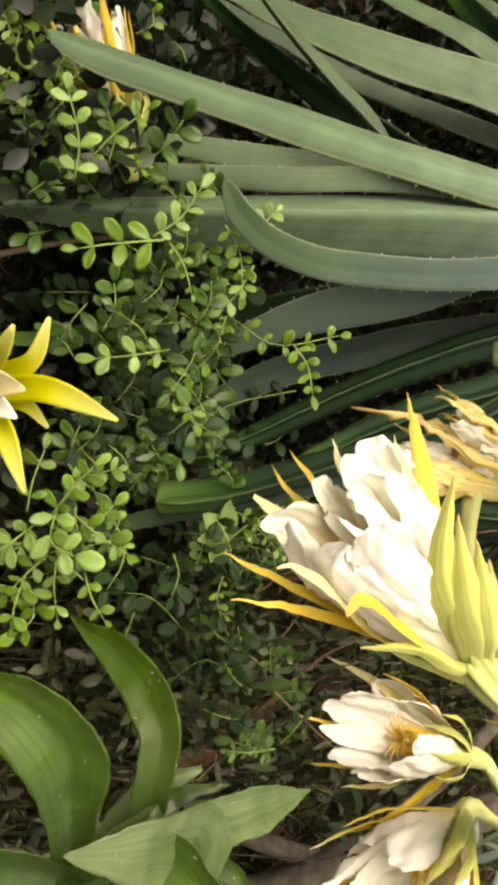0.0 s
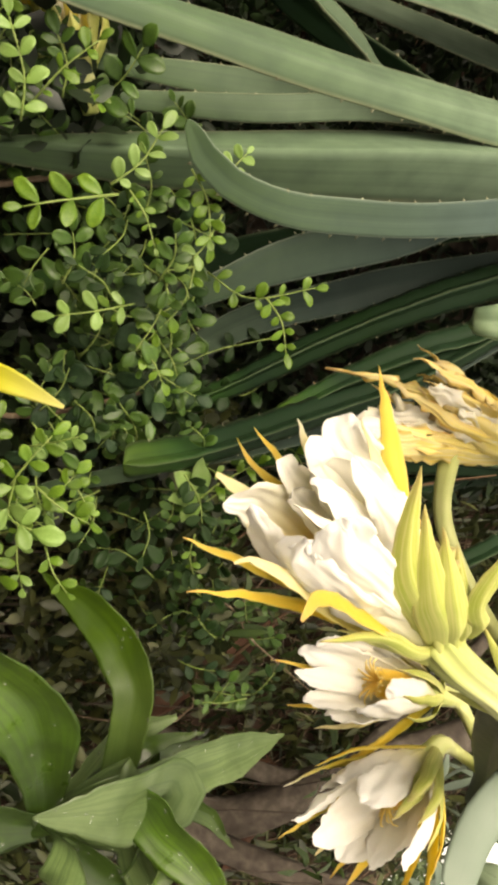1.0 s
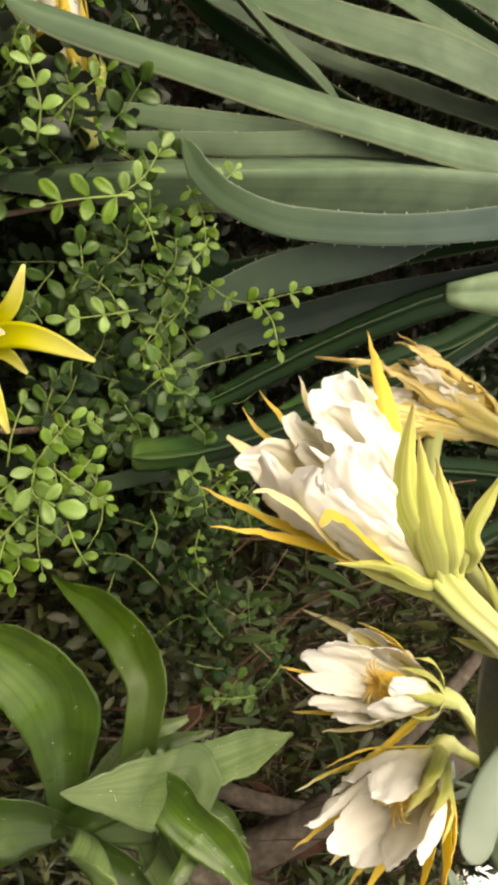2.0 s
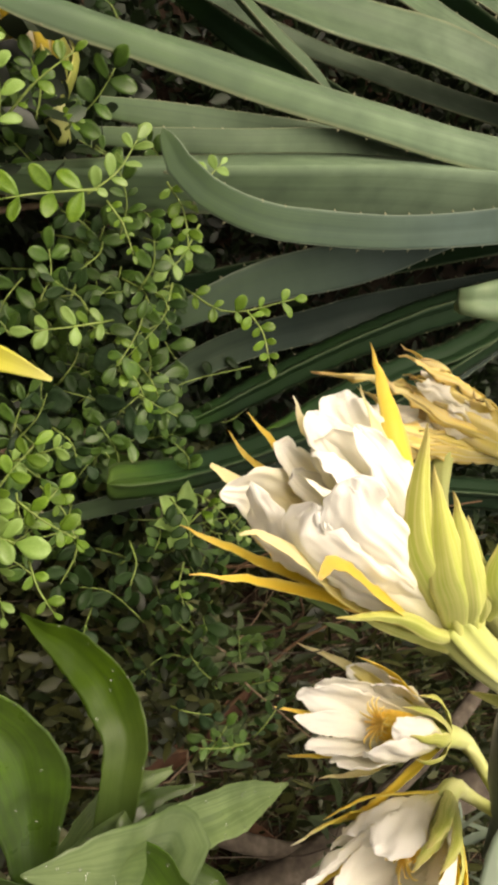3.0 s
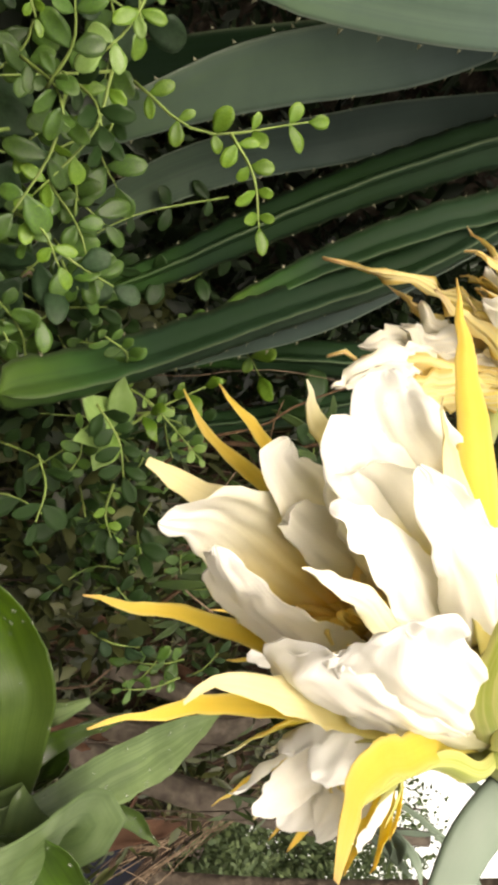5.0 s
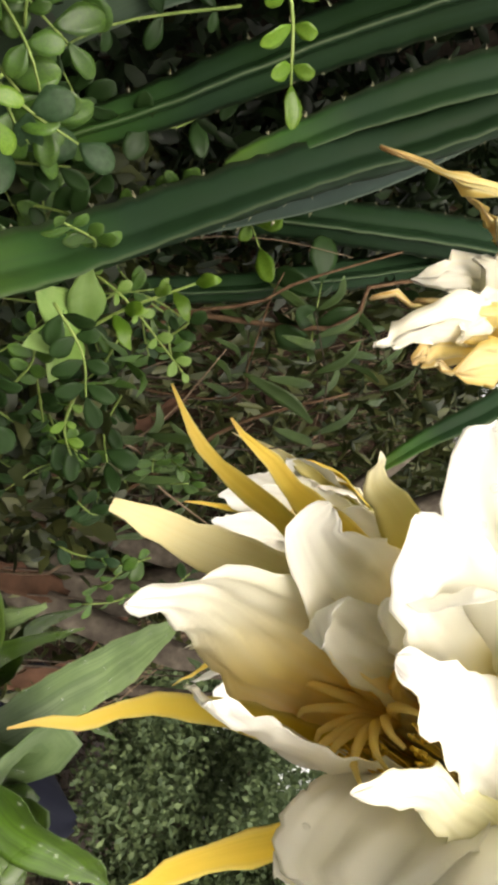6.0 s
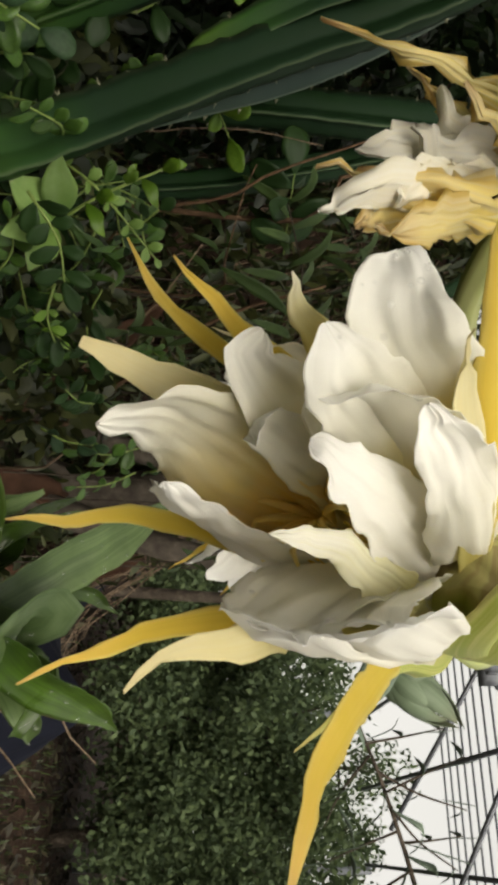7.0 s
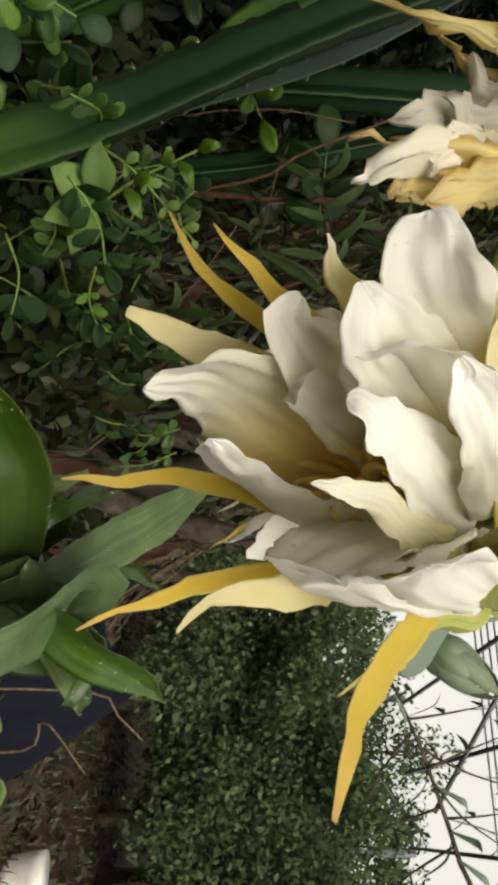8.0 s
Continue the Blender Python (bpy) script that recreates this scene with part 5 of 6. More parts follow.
shrub = thing("shrub", (-0.360, 1.112, 0.722), "bushy shrub with small rounded fresh-green leaflets among the agave leaves", "shrub")
part("stem", tube([(-0.345, 1.195, 1.021), (-0.353, 1.171, 0.799), (-0.330, 1.150, 0.606), (-0.25, 1.1, 0.35)], [0.003, 0.005, 0.006, 0.008], 10, 6), TWIG, shrub)
for i, (pts, pairs, size, kind) in enumerate([
        ([(-0.247, 0.846, 0.961), (-0.236, 0.810, 0.907), (-0.229, 0.796, 0.870)], 3, 0.036, "fresh"),
        ([(-0.286, 0.962, 0.919), (-0.312, 0.967, 0.959), (-0.351, 0.970, 0.988)], 4, 0.03, "pale"),
        ([(-0.283, 0.985, 0.938), (-0.250, 0.986, 0.957), (-0.209, 0.987, 0.967)], 4, 0.018, "fresh"),
        ([(-0.358, 0.922, 0.822), (-0.403, 0.904, 0.838), (-0.466, 0.893, 0.829)], 4, 0.034, "pale"),
        ([(-0.380, 0.924, 0.838), (-0.409, 0.909, 0.883), (-0.436, 0.905, 0.932)], 3, 0.026, "fresh"),
        ([(-0.285, 1.017, 1.048), (-0.309, 1.019, 1.069), (-0.329, 1.022, 1.090)], 3, 0.026, "pale"),
        ([(-0.317, 1.033, 1.013), (-0.274, 1.035, 1.033), (-0.215, 1.035, 1.035)], 5, 0.03, "fresh")] + [
        ([(-0.256, 1.037, 1.053), (-0.215, 1.034, 1.027), (-0.195, 1.032, 1.005)], 3, 0.024, "pale"),
        ([(-0.192, 1.143, 1.012), (-0.148, 1.130, 1.077), (-0.160, 1.141, 1.177)], 5, 0.03, "fresh"),
        ([(-0.147, 1.123, 1.104), (-0.110, 1.115, 1.126), (-0.064, 1.105, 1.132)], 4, 0.026, "fresh"),
        ([(-0.409, 1.030, 0.889), (-0.426, 1.031, 0.893), (-0.405, 1.021, 0.895)], 2, 0.024, "fresh"),
        ([(-0.143, 1.081, 0.911), (-0.131, 1.035, 0.860), (-0.126, 1.010, 0.815)], 3, 0.034, "pale"),
        ([(-0.126, 1.104, 0.933), (-0.125, 1.080, 0.901), (-0.137, 1.058, 0.880)], 2, 0.026, "fresh"),
        ([(-0.073, 1.100, 0.904), (-0.058, 1.083, 0.934), (-0.026, 1.084, 0.946)], 2, 0.028, "fresh")] + [
        ([(-0.196, 1.111, 0.998), (-0.142, 1.099, 0.980), (-0.089, 1.083, 0.927)], 4, 0.026, "fresh"),
        ([(0.050, 0.946, 0.789), (0.042, 0.931, 0.835), (0.035, 0.925, 0.869)], 4, 0.024, "pale"),
        ([(0.086, 0.915, 0.784), (0.125, 0.866, 0.794), (0.142, 0.859, 0.826)], 3, 0.042, "pale"),
        ([(0.108, 0.911, 0.752), (0.126, 0.879, 0.735), (0.147, 0.875, 0.697)], 3, 0.036, "pale"),
        ([(0.190, 0.939, 0.729), (0.233, 0.920, 0.744), (0.253, 0.907, 0.725)], 3, 0.034, "fresh"),
        ([(0.084, 0.969, 0.821), (0.118, 0.972, 0.848), (0.159, 0.973, 0.862)], 4, 0.022, "fresh"),
        ([(0.235, 1.186, 0.967), (0.273, 1.184, 0.956), (0.317, 1.185, 0.964)], 4, 0.018, "fresh")] + [
        ([(0.124, 1.237, 0.969), (0.142, 1.211, 1.012), (0.204, 1.197, 1.069)], 5, 0.018, "pale"),
        ([(-0.683, 1.062, 0.699), (-0.619, 1.041, 0.697), (-0.552, 1.010, 0.691)], 4, 0.036, "fresh"),
        ([(-0.700, 1.179, 0.850), (-0.714, 1.182, 0.879), (-0.747, 1.183, 0.880)], 3, 0.026, "fresh"),
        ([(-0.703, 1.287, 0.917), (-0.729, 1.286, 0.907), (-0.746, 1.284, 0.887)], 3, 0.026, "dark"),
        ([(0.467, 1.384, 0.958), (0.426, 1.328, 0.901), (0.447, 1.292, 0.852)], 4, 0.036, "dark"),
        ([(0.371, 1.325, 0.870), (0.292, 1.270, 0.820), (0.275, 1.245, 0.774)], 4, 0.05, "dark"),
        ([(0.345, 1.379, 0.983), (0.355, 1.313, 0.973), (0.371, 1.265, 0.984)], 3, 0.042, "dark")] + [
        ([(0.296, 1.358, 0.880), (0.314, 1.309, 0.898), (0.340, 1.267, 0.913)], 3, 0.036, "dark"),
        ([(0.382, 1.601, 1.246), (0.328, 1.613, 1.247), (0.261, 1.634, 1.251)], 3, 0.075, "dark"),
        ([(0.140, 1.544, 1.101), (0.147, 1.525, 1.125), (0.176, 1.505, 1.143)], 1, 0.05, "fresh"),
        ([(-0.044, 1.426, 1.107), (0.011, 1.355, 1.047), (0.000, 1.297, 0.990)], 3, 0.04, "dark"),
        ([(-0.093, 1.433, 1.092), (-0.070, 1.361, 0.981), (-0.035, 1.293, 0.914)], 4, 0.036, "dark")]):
    sprig(shrub, pts, pairs, size, kind, 1000 + i)

# a broad-leaved shoot in front of the shade
shoot = part("sprig", tube([(0.120, 1.215, 1.075), (0.152, 1.212, 1.010), (0.186, 1.222, 0.966)], [0.0012, 0.0016, 0.002], 10, 6), GREEN_STEM, shrub)
for i, (a, b, w) in enumerate([
        ((0.184, 1.222, 0.967), (0.103, 1.193, 0.983), 0.036), ((0.184, 1.222, 0.966), (0.122, 1.182, 0.936), 0.040), ((0.186, 1.221, 0.965), (0.168, 1.150, 0.930), 0.032),
        ((0.186, 1.221, 0.965), (0.208, 1.158, 0.950), 0.034), ((0.152, 1.212, 1.010), (0.142, 1.192, 1.036), 0.016), ((0.158, 1.213, 1.000), (0.182, 1.190, 1.020), 0.015),
        ((0.136, 1.213, 1.040), (0.112, 1.200, 1.052), 0.014), ((0.130, 1.214, 1.055), (0.150, 1.196, 1.072), 0.014), ((0.120, 1.215, 1.075), (0.110, 1.205, 1.098), 0.014)]):
    a, b = Vector(a), Vector(b)
    sheet = crumple(blade([a, a.lerp(b, 0.4) + Vector((-0.004, -0.006, 0.002)), a.lerp(b, 0.75) + Vector((-0.003, -0.006, 0)), b], [w * 0.12, w * 0.6, w * 0.98, w, w * 0.66, 0.001], (-0.45, -0.8, 0.3), 16, 8, 0.25, -0.05, 0.0012, 0.001, 2.0, 0.0, 1900 + i), 0.001, i, 0.0006, 0.0004)
    p = part("leaflet", sheet, LEAFLET_PALE if i < 4 else LEAFLET, shoot)

filler = random.Random(77)
low = thing("shrub", (0.012, 1.157, 0.690), "low dark-green shrub with small oval leaves in the shade", "shrub")
part("stem", tube([(-0.001, 1.276, 0.861), (0.034, 1.253, 0.651), (0.0, 1.35, 0.4)], [0.004, 0.006, 0.009], 8, 6), TWIG, low)
TO_RIGHT, TO_UP = Vector((0.035, 0.109, 0.993)), Vector((-0.999, 0.01, 0.034))
for i in range(95):
    c = Vector((filler.uniform(-0.5, 0.26), filler.uniform(1.02, 1.32), filler.uniform(0.7, 1.0)))
    if c.x > -0.1:
        c.y += 0.13
    d = Vector((filler.uniform(-1, 1), filler.uniform(-0.7, -0.1), filler.uniform(-1, 1))).normalized() * filler.uniform(0.06, 0.12)
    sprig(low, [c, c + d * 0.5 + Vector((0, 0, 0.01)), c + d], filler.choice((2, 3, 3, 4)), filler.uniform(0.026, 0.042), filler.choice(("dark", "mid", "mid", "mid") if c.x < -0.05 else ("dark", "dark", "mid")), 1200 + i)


clump = random.Random(91)
for i in range(28):
    x, y = clump.uniform(30, 330), clump.uniform(400, 880)
    c = Vector((-0.316, 0.959, 0.698)) + TO_RIGHT * (x * 0.00081) - TO_UP * ((y - 400) * 0.00081) + Vector((0, clump.uniform(0.14, 0.28), 0))
    d = (TO_RIGHT * clump.uniform(-1, 1) - TO_UP * clump.uniform(-0.2, 1)).normalized() * clump.uniform(0.04, 0.08)
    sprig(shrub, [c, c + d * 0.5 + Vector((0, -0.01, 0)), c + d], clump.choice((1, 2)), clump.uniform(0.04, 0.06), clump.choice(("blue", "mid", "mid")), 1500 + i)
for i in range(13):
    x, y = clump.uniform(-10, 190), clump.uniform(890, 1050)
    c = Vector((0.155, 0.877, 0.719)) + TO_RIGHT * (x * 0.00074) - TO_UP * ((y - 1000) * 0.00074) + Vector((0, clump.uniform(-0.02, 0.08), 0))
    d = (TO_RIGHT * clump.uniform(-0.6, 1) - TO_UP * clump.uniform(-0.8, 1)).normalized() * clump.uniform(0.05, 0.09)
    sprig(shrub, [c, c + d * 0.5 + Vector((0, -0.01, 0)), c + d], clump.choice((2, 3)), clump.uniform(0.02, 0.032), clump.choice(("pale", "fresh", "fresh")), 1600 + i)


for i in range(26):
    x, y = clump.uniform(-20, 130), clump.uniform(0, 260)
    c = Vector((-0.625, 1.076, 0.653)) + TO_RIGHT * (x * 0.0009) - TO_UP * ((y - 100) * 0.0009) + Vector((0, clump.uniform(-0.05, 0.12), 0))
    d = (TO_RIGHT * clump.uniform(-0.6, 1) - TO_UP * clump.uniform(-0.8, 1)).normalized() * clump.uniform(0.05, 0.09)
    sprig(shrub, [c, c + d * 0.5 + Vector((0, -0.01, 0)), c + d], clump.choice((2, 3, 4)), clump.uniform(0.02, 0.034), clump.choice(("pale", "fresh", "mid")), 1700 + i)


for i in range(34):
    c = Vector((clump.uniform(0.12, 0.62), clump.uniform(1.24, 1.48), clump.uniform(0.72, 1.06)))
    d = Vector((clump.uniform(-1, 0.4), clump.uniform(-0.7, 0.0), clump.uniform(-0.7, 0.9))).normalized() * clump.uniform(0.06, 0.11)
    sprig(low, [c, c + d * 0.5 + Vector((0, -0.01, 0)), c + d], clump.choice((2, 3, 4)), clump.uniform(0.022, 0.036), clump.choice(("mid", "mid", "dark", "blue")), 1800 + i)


def in_box(x, y, z):
    return lambda rng: (rng.uniform(*x), rng.uniform(*y), rng.uniform(*z))


def over_bank(x, y, lift):
    def place(rng):
        px, py = rng.uniform(*x), rng.uniform(*y)
        return px, py, ground_height(px, py) + rng.uniform(*lift)
    return place


# Filler leaves whose blackened colour paints the shade in the gaps.
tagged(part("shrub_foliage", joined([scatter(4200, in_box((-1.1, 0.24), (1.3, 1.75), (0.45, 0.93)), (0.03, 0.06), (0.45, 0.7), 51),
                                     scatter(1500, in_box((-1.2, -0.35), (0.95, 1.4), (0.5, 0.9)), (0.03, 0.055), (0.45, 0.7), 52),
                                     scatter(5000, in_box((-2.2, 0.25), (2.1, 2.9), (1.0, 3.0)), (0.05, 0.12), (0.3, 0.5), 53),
                                     scatter(9000, in_box((-1.2, 0.35), (1.78, 2.2), (0.8, 1.75)), (0.03, 0.065), (0.25, 0.5), 58)]), FILL_SHADE),
       "dense mass of small leaves inside the shrubs, coloured near-black to stand for shade", "foliage", "", "stuff")
def hedge_place(rng):
    if rng.random() < 0.6:
        return rng.uniform(-3.6, 0.6), rng.uniform(2.9, 3.5), rng.uniform(1.3, 4.2)
    return rng.uniform(-3.2, -1.9), rng.uniform(-0.5, 3.2), rng.uniform(0.0, 4.0)


# Unseen leaves added behind the camera and above the bank to block sky light.
def light_block_place(rng):
    if rng.random() < 0.55:
        return rng.uniform(-4.5, 5.5), rng.uniform(-4.6, -3.8), rng.uniform(0.0, 2.0)
    a, q = rng.uniform(0, 6.283), math.sqrt(rng.random())
    return -0.5 + 1.5 * q * math.cos(a), 2.5 + 1.1 * q * math.sin(a), rng.uniform(2.7, 3.5)


hedge = thing("hedge", (-2.4, 3.2, 1.5), "tall dense hedge behind the bank, with unseen leaves added behind the camera and overhead to block sky light", "hedge")
# The second scatter is the added, unseen light-blocking foliage.
tagged(part("foliage", joined([scatter(16000, hedge_place, (0.08, 0.2), (0.35, 0.6), 57), scatter(12000, light_block_place, (0.1, 0.24), (0.35, 0.6), 59)]), FILL_SHADE, hedge), "", "", "", "stuff")
for i in range(9):
    x, y = (-3.2 + 0.45 * i, 3.2) if i < 6 else (-2.5, 0.4 + 0.9 * (i - 6))
    part("stem", tube([(x, y, ground_height(x, y) - 0.05), (x + 0.1, y, 2.2), (x, y + 0.05, 3.8)], [0.05, 0.035, 0.01], 8, 7), BARK, hedge)
tagged(part("undergrowth", joined([scatter(11000, over_bank((-0.3, 1.75), (1.35, 3.0), (0.0, 0.28)), (0.03, 0.10), (0.14, 0.42), 54),
                                   scatter(3600, in_box((0.05, 0.62), (1.3, 1.75), (0.55, 0.98)), (0.025, 0.055), (0.4, 0.6), 55)]), FILL_DULL),
       "dull olive undergrowth of narrow leaves on the bank", "undergrowth", "", "stuff")

# ---- weeds and roots on the bank ----
def weed(at, tip, leaves, size, seed, mat):
    rng = random.Random(seed)
    at, tip = Vector(at), Vector(tip)
    foot = Vector((at.x, at.y, ground_height(at.x, at.y) - 0.01))
    w = thing("weed", foot, "narrow-leaved green weed growing out of the bank", "weed", "weeds on the bank")
    pts = [foot, foot.lerp(at, 0.6), at, tip] if (foot - at).length > 0.03 else [foot, foot.lerp(tip, 0.5), tip]
    part("stem", tube(pts, [0.003, 0.0025, 0.002, 0.0012], 12, 5), BARK, w)
    line, way = spline([at, tip], leaves)
    for i in range(leaves + 1):
        d = Vector(way[i])
        a = i * 2.4 + rng.uniform(-0.5, 0.5)
        u = d.orthogonal().normalized()
        o = u * math.cos(a) + d.cross(u) * math.sin(a)
        o = (o + Vector((0, -0.4, 0)) + d * rng.uniform(0.3, 1.1)).normalized()
        q = size * rng.uniform(0.7, 1.2)
        c = Vector(line[i])
        part("leaf", blade([c, c + o * q * 0.5 + Vector((0, 0, 0.008)), c + o * q - Vector((0, 0, 0.012))], [q * 0.05, q * 0.2, q * 0.2, q * 0.02], (0.1, -1, 0.3), 8, 4, 0.2, 0.05, 0.0012, 0.001, 2, 0, seed * 20 + i), mat, w)


for i, (a, b, n, q, mat) in enumerate([
        ((0.480, 1.505, 1.261), (0.289, 1.584, 1.241), 11, 0.11, WEED), ((0.477, 1.623, 1.121), (0.363, 1.649, 1.149), 8, 0.07, WEED),
        ((0.473, 1.665, 1.393), (0.361, 1.694, 1.363), 8, 0.08, WEED), ((0.374, 1.544, 0.874), (0.293, 1.548, 0.917), 7, 0.07, LEAFLET_DARK),
        ((0.520, 1.424, 0.967), (0.411, 1.393, 1.014), 9, 0.09, WEED), ((0.617, 1.523, 1.080), (0.467, 1.441, 1.067), 9, 0.08, WEED),
        ((0.471, 1.371, 0.870), (0.367, 1.341, 0.930), 8, 0.08, LEAFLET_MID), ((0.763, 1.597, 1.015), (0.600, 1.519, 1.017), 9, 0.09, WEED),
        ((0.313, 1.351, 0.955), (0.249, 1.315, 1.009), 8, 0.06, LEAFLET_MID), ((1.067, 1.770, 1.155), (0.911, 1.695, 1.204), 8, 0.10, WEED)] + [
        ((1.157, 1.777, 1.365), (1.028, 1.702, 1.444), 9, 0.12, GREY_LEAF), ((1.269, 1.662, 1.387), (1.203, 1.578, 1.470), 9, 0.14, GREY_LEAF),
        ((1.221, 1.641, 1.100), (1.102, 1.565, 1.188), 8, 0.09, WEED), ((0.615, 1.528, 0.865), (0.518, 1.506, 0.920), 8, 0.08, WEED),
        ((0.445, 1.453, 0.753), (0.368, 1.427, 0.810), 8, 0.07, LEAFLET_MID)]):
    weed(a, b, n, q, 60 + i, mat)

for i, (pts, r, mat) in enumerate([
        ([(0.393, 1.611, 0.880), (0.313, 1.583, 1.042), (0.281, 1.573, 1.150), (0.244, 1.583, 1.213), (0.199, 1.631, 1.364)], 0.0035, ROOT),
        ([(0.482, 1.624, 1.073), (0.370, 1.579, 1.150), (0.286, 1.580, 1.168), (0.244, 1.612, 1.189)], 0.0025, ROOT),
        ([(0.188, 1.549, 0.964), (0.181, 1.546, 1.063), (0.174, 1.541, 1.170), (0.198, 1.576, 1.280)], 0.0015, TWIG),
        ([(0.328, 1.606, 1.217), (0.268, 1.644, 1.319), (0.242, 1.654, 1.441), (0.237, 1.709, 1.585)], 0.005, ROOT),
        ([(0.677, 1.490, 0.832), (0.621, 1.510, 0.951), (0.481, 1.548, 1.140), (0.444, 1.622, 1.328)], 0.005, ROOT),
        ([(0.433, 1.433, 0.924), (0.524, 1.429, 1.027), (0.664, 1.472, 1.154)], 0.003, TWIG)] + [
        ([(0.391, 1.396, 0.859), (0.320, 1.392, 0.839), (0.296, 1.374, 0.811)], 0.0025, TWIG),
        ([(0.695, 1.393, 0.844), (0.548, 1.456, 0.916), (0.435, 1.486, 1.037), (0.344, 1.538, 1.113)], 0.0025, TWIG)]):
    end = Vector(pts[0])
    foot = Vector((end.x, end.y + 0.15, ground_height(end.x, end.y + 0.15) - 0.01))
    tagged(part("trailing_root", tube([foot] + pts, [r * 1.2, r, r, r * 0.8, r * 0.4], 24, 6), mat), "thin red-brown trailing root over the bank", "root", "roots on the bank")


# ---- far side: sheet, dead leaves, trees, roof frame ----


def draped_heap(at, top, radius, folds, seed):
    rng = random.Random(seed)
    ph = [rng.uniform(0, 6.3) for _ in range(3)]
    verts, uvs, n, k = [], [], 18, 72
    for i in range(n + 1):
        s = i / n
        for j in range(k):
            a = 6.283 * j / k
            r = radius * (s ** 0.85) * (1 + 0.10 * s * math.sin(folds * a + ph[0]) + 0.07 * s * math.sin(2.3 * folds * a + ph[1])) + 0.02
            x, y = at[0] + r * math.cos(a), at[1] + r * math.sin(a)
            z0 = ground_height(x, y)
            verts.append((x, y, z0 + (top - z0) * (1 - s) ** 1.15 + 0.012 * math.sin(3 * a + 9 * s)))
            uvs.append((j / k, s))
    faces = [(i * k + j, (i + 1) * k + j, (i + 1) * k + (j + 1) % k, i * k + (j + 1) % k) for i in range(n) for j in range(k)]
    faces.append(tuple(range(k)))
    return verts, faces, uvs


heap = part("plastic_sheet", draped_heap((2.04, 1.70, 0), 0.80, 0.42, 7, 5), SHEET)
tagged(heap, "dark navy plastic sheet draped over a heap on the soil", "plastic sheet")
for i, pts in enumerate([[(1.886, 1.413, 0.540), (1.720, 1.424, 0.620), (1.825, 1.328, 0.739)], [(1.612, 1.450, 0.743), (1.648, 1.416, 0.819), (1.753, 1.388, 0.893)]]):
    foot = (pts[0][0], pts[0][1], ground_height(pts[0][0], pts[0][1]))
    tagged(part("dry_stalk", tube([foot] + pts, [0.005, 0.004, 0.004, 0.002], 14, 6), TWIG), "dry straw-brown stalk leaning on the sheet", "stalk", "dry stalks")


for i, (x, y, a, ln, w) in enumerate([(1.05, 1.75, 0.5, 0.34, 0.07), (1.3, 1.9, 1.3, 0.3, 0.08), (1.2, 2.05, -0.4, 0.36, 0.07), (0.9, 1.85, 2.2, 0.28, 0.06), (1.5, 1.8, 0.9, 0.3, 0.07)]):
    pts = [(x + ln * q * math.cos(a), y + ln * q * math.sin(a), ground_height(x + ln * q * math.cos(a), y + ln * q * math.sin(a)) + 0.24 + 0.05 * math.sin(3 * q)) for q in (0, 0.35, 0.7, 1)]
    foot = (x - 0.05, y + 0.03, ground_height(x - 0.05, y + 0.03))
    tagged(part("dead_leaf", crumple(blade([foot] + pts, [w * 0.4, w * 0.8, w, w * 0.9, 0.01], (-0.3, -0.8, 0.6), 18, 8, 0.2, 0.2, 0.002, 0.004, 2, 0.6, 30 + i), 0.014, i, 0.004), RUST), "withered red-brown leaf drooping on the bank", "dead leaf", "dead leaves on the bank")
BX, BY = 3.642, 1.601
tagged(part("plastic_bucket", tube([(BX, BY, ground_height(BX, BY)), (BX, BY, ground_height(BX, BY) + 0.2)], [0.09, 0.12], 4, 28), PLASTIC), "small white plastic bucket standing on the grass", "bucket")

for i, (pts, r) in enumerate([([(1.281, 1.915, 0.862), (1.156, 1.968, 1.242), (1.074, 2.068, 1.631), (0.947, 2.171, 1.988)], [0.06, 0.056, 0.05, 0.04]),
                             ([(1.261, 1.811, 0.809), (1.342, 1.776, 1.094), (1.433, 1.792, 1.404), (1.527, 1.851, 1.632)], [0.04, 0.036, 0.03, 0.02]),
                             ([(1.180, 1.952, 1.105), (1.046, 1.994, 1.350), (0.907, 2.031, 1.527), (0.785, 2.114, 1.682)], [0.03, 0.028, 0.026, 0.02])]):
    g = ground_height(pts[0][0] - 0.1, pts[0][1])
    tagged(part("fallen_branch", tube([(pts[0][0] - 0.15, pts[0][1] + 0.05, min(g, pts[0][2]) - 0.02)] + pts, [r[0] * 1.05] + r, 26, 12, 4, 0.08), LOG), "grey-brown dead branch leaning out of the bank", "branch", "dead branches")


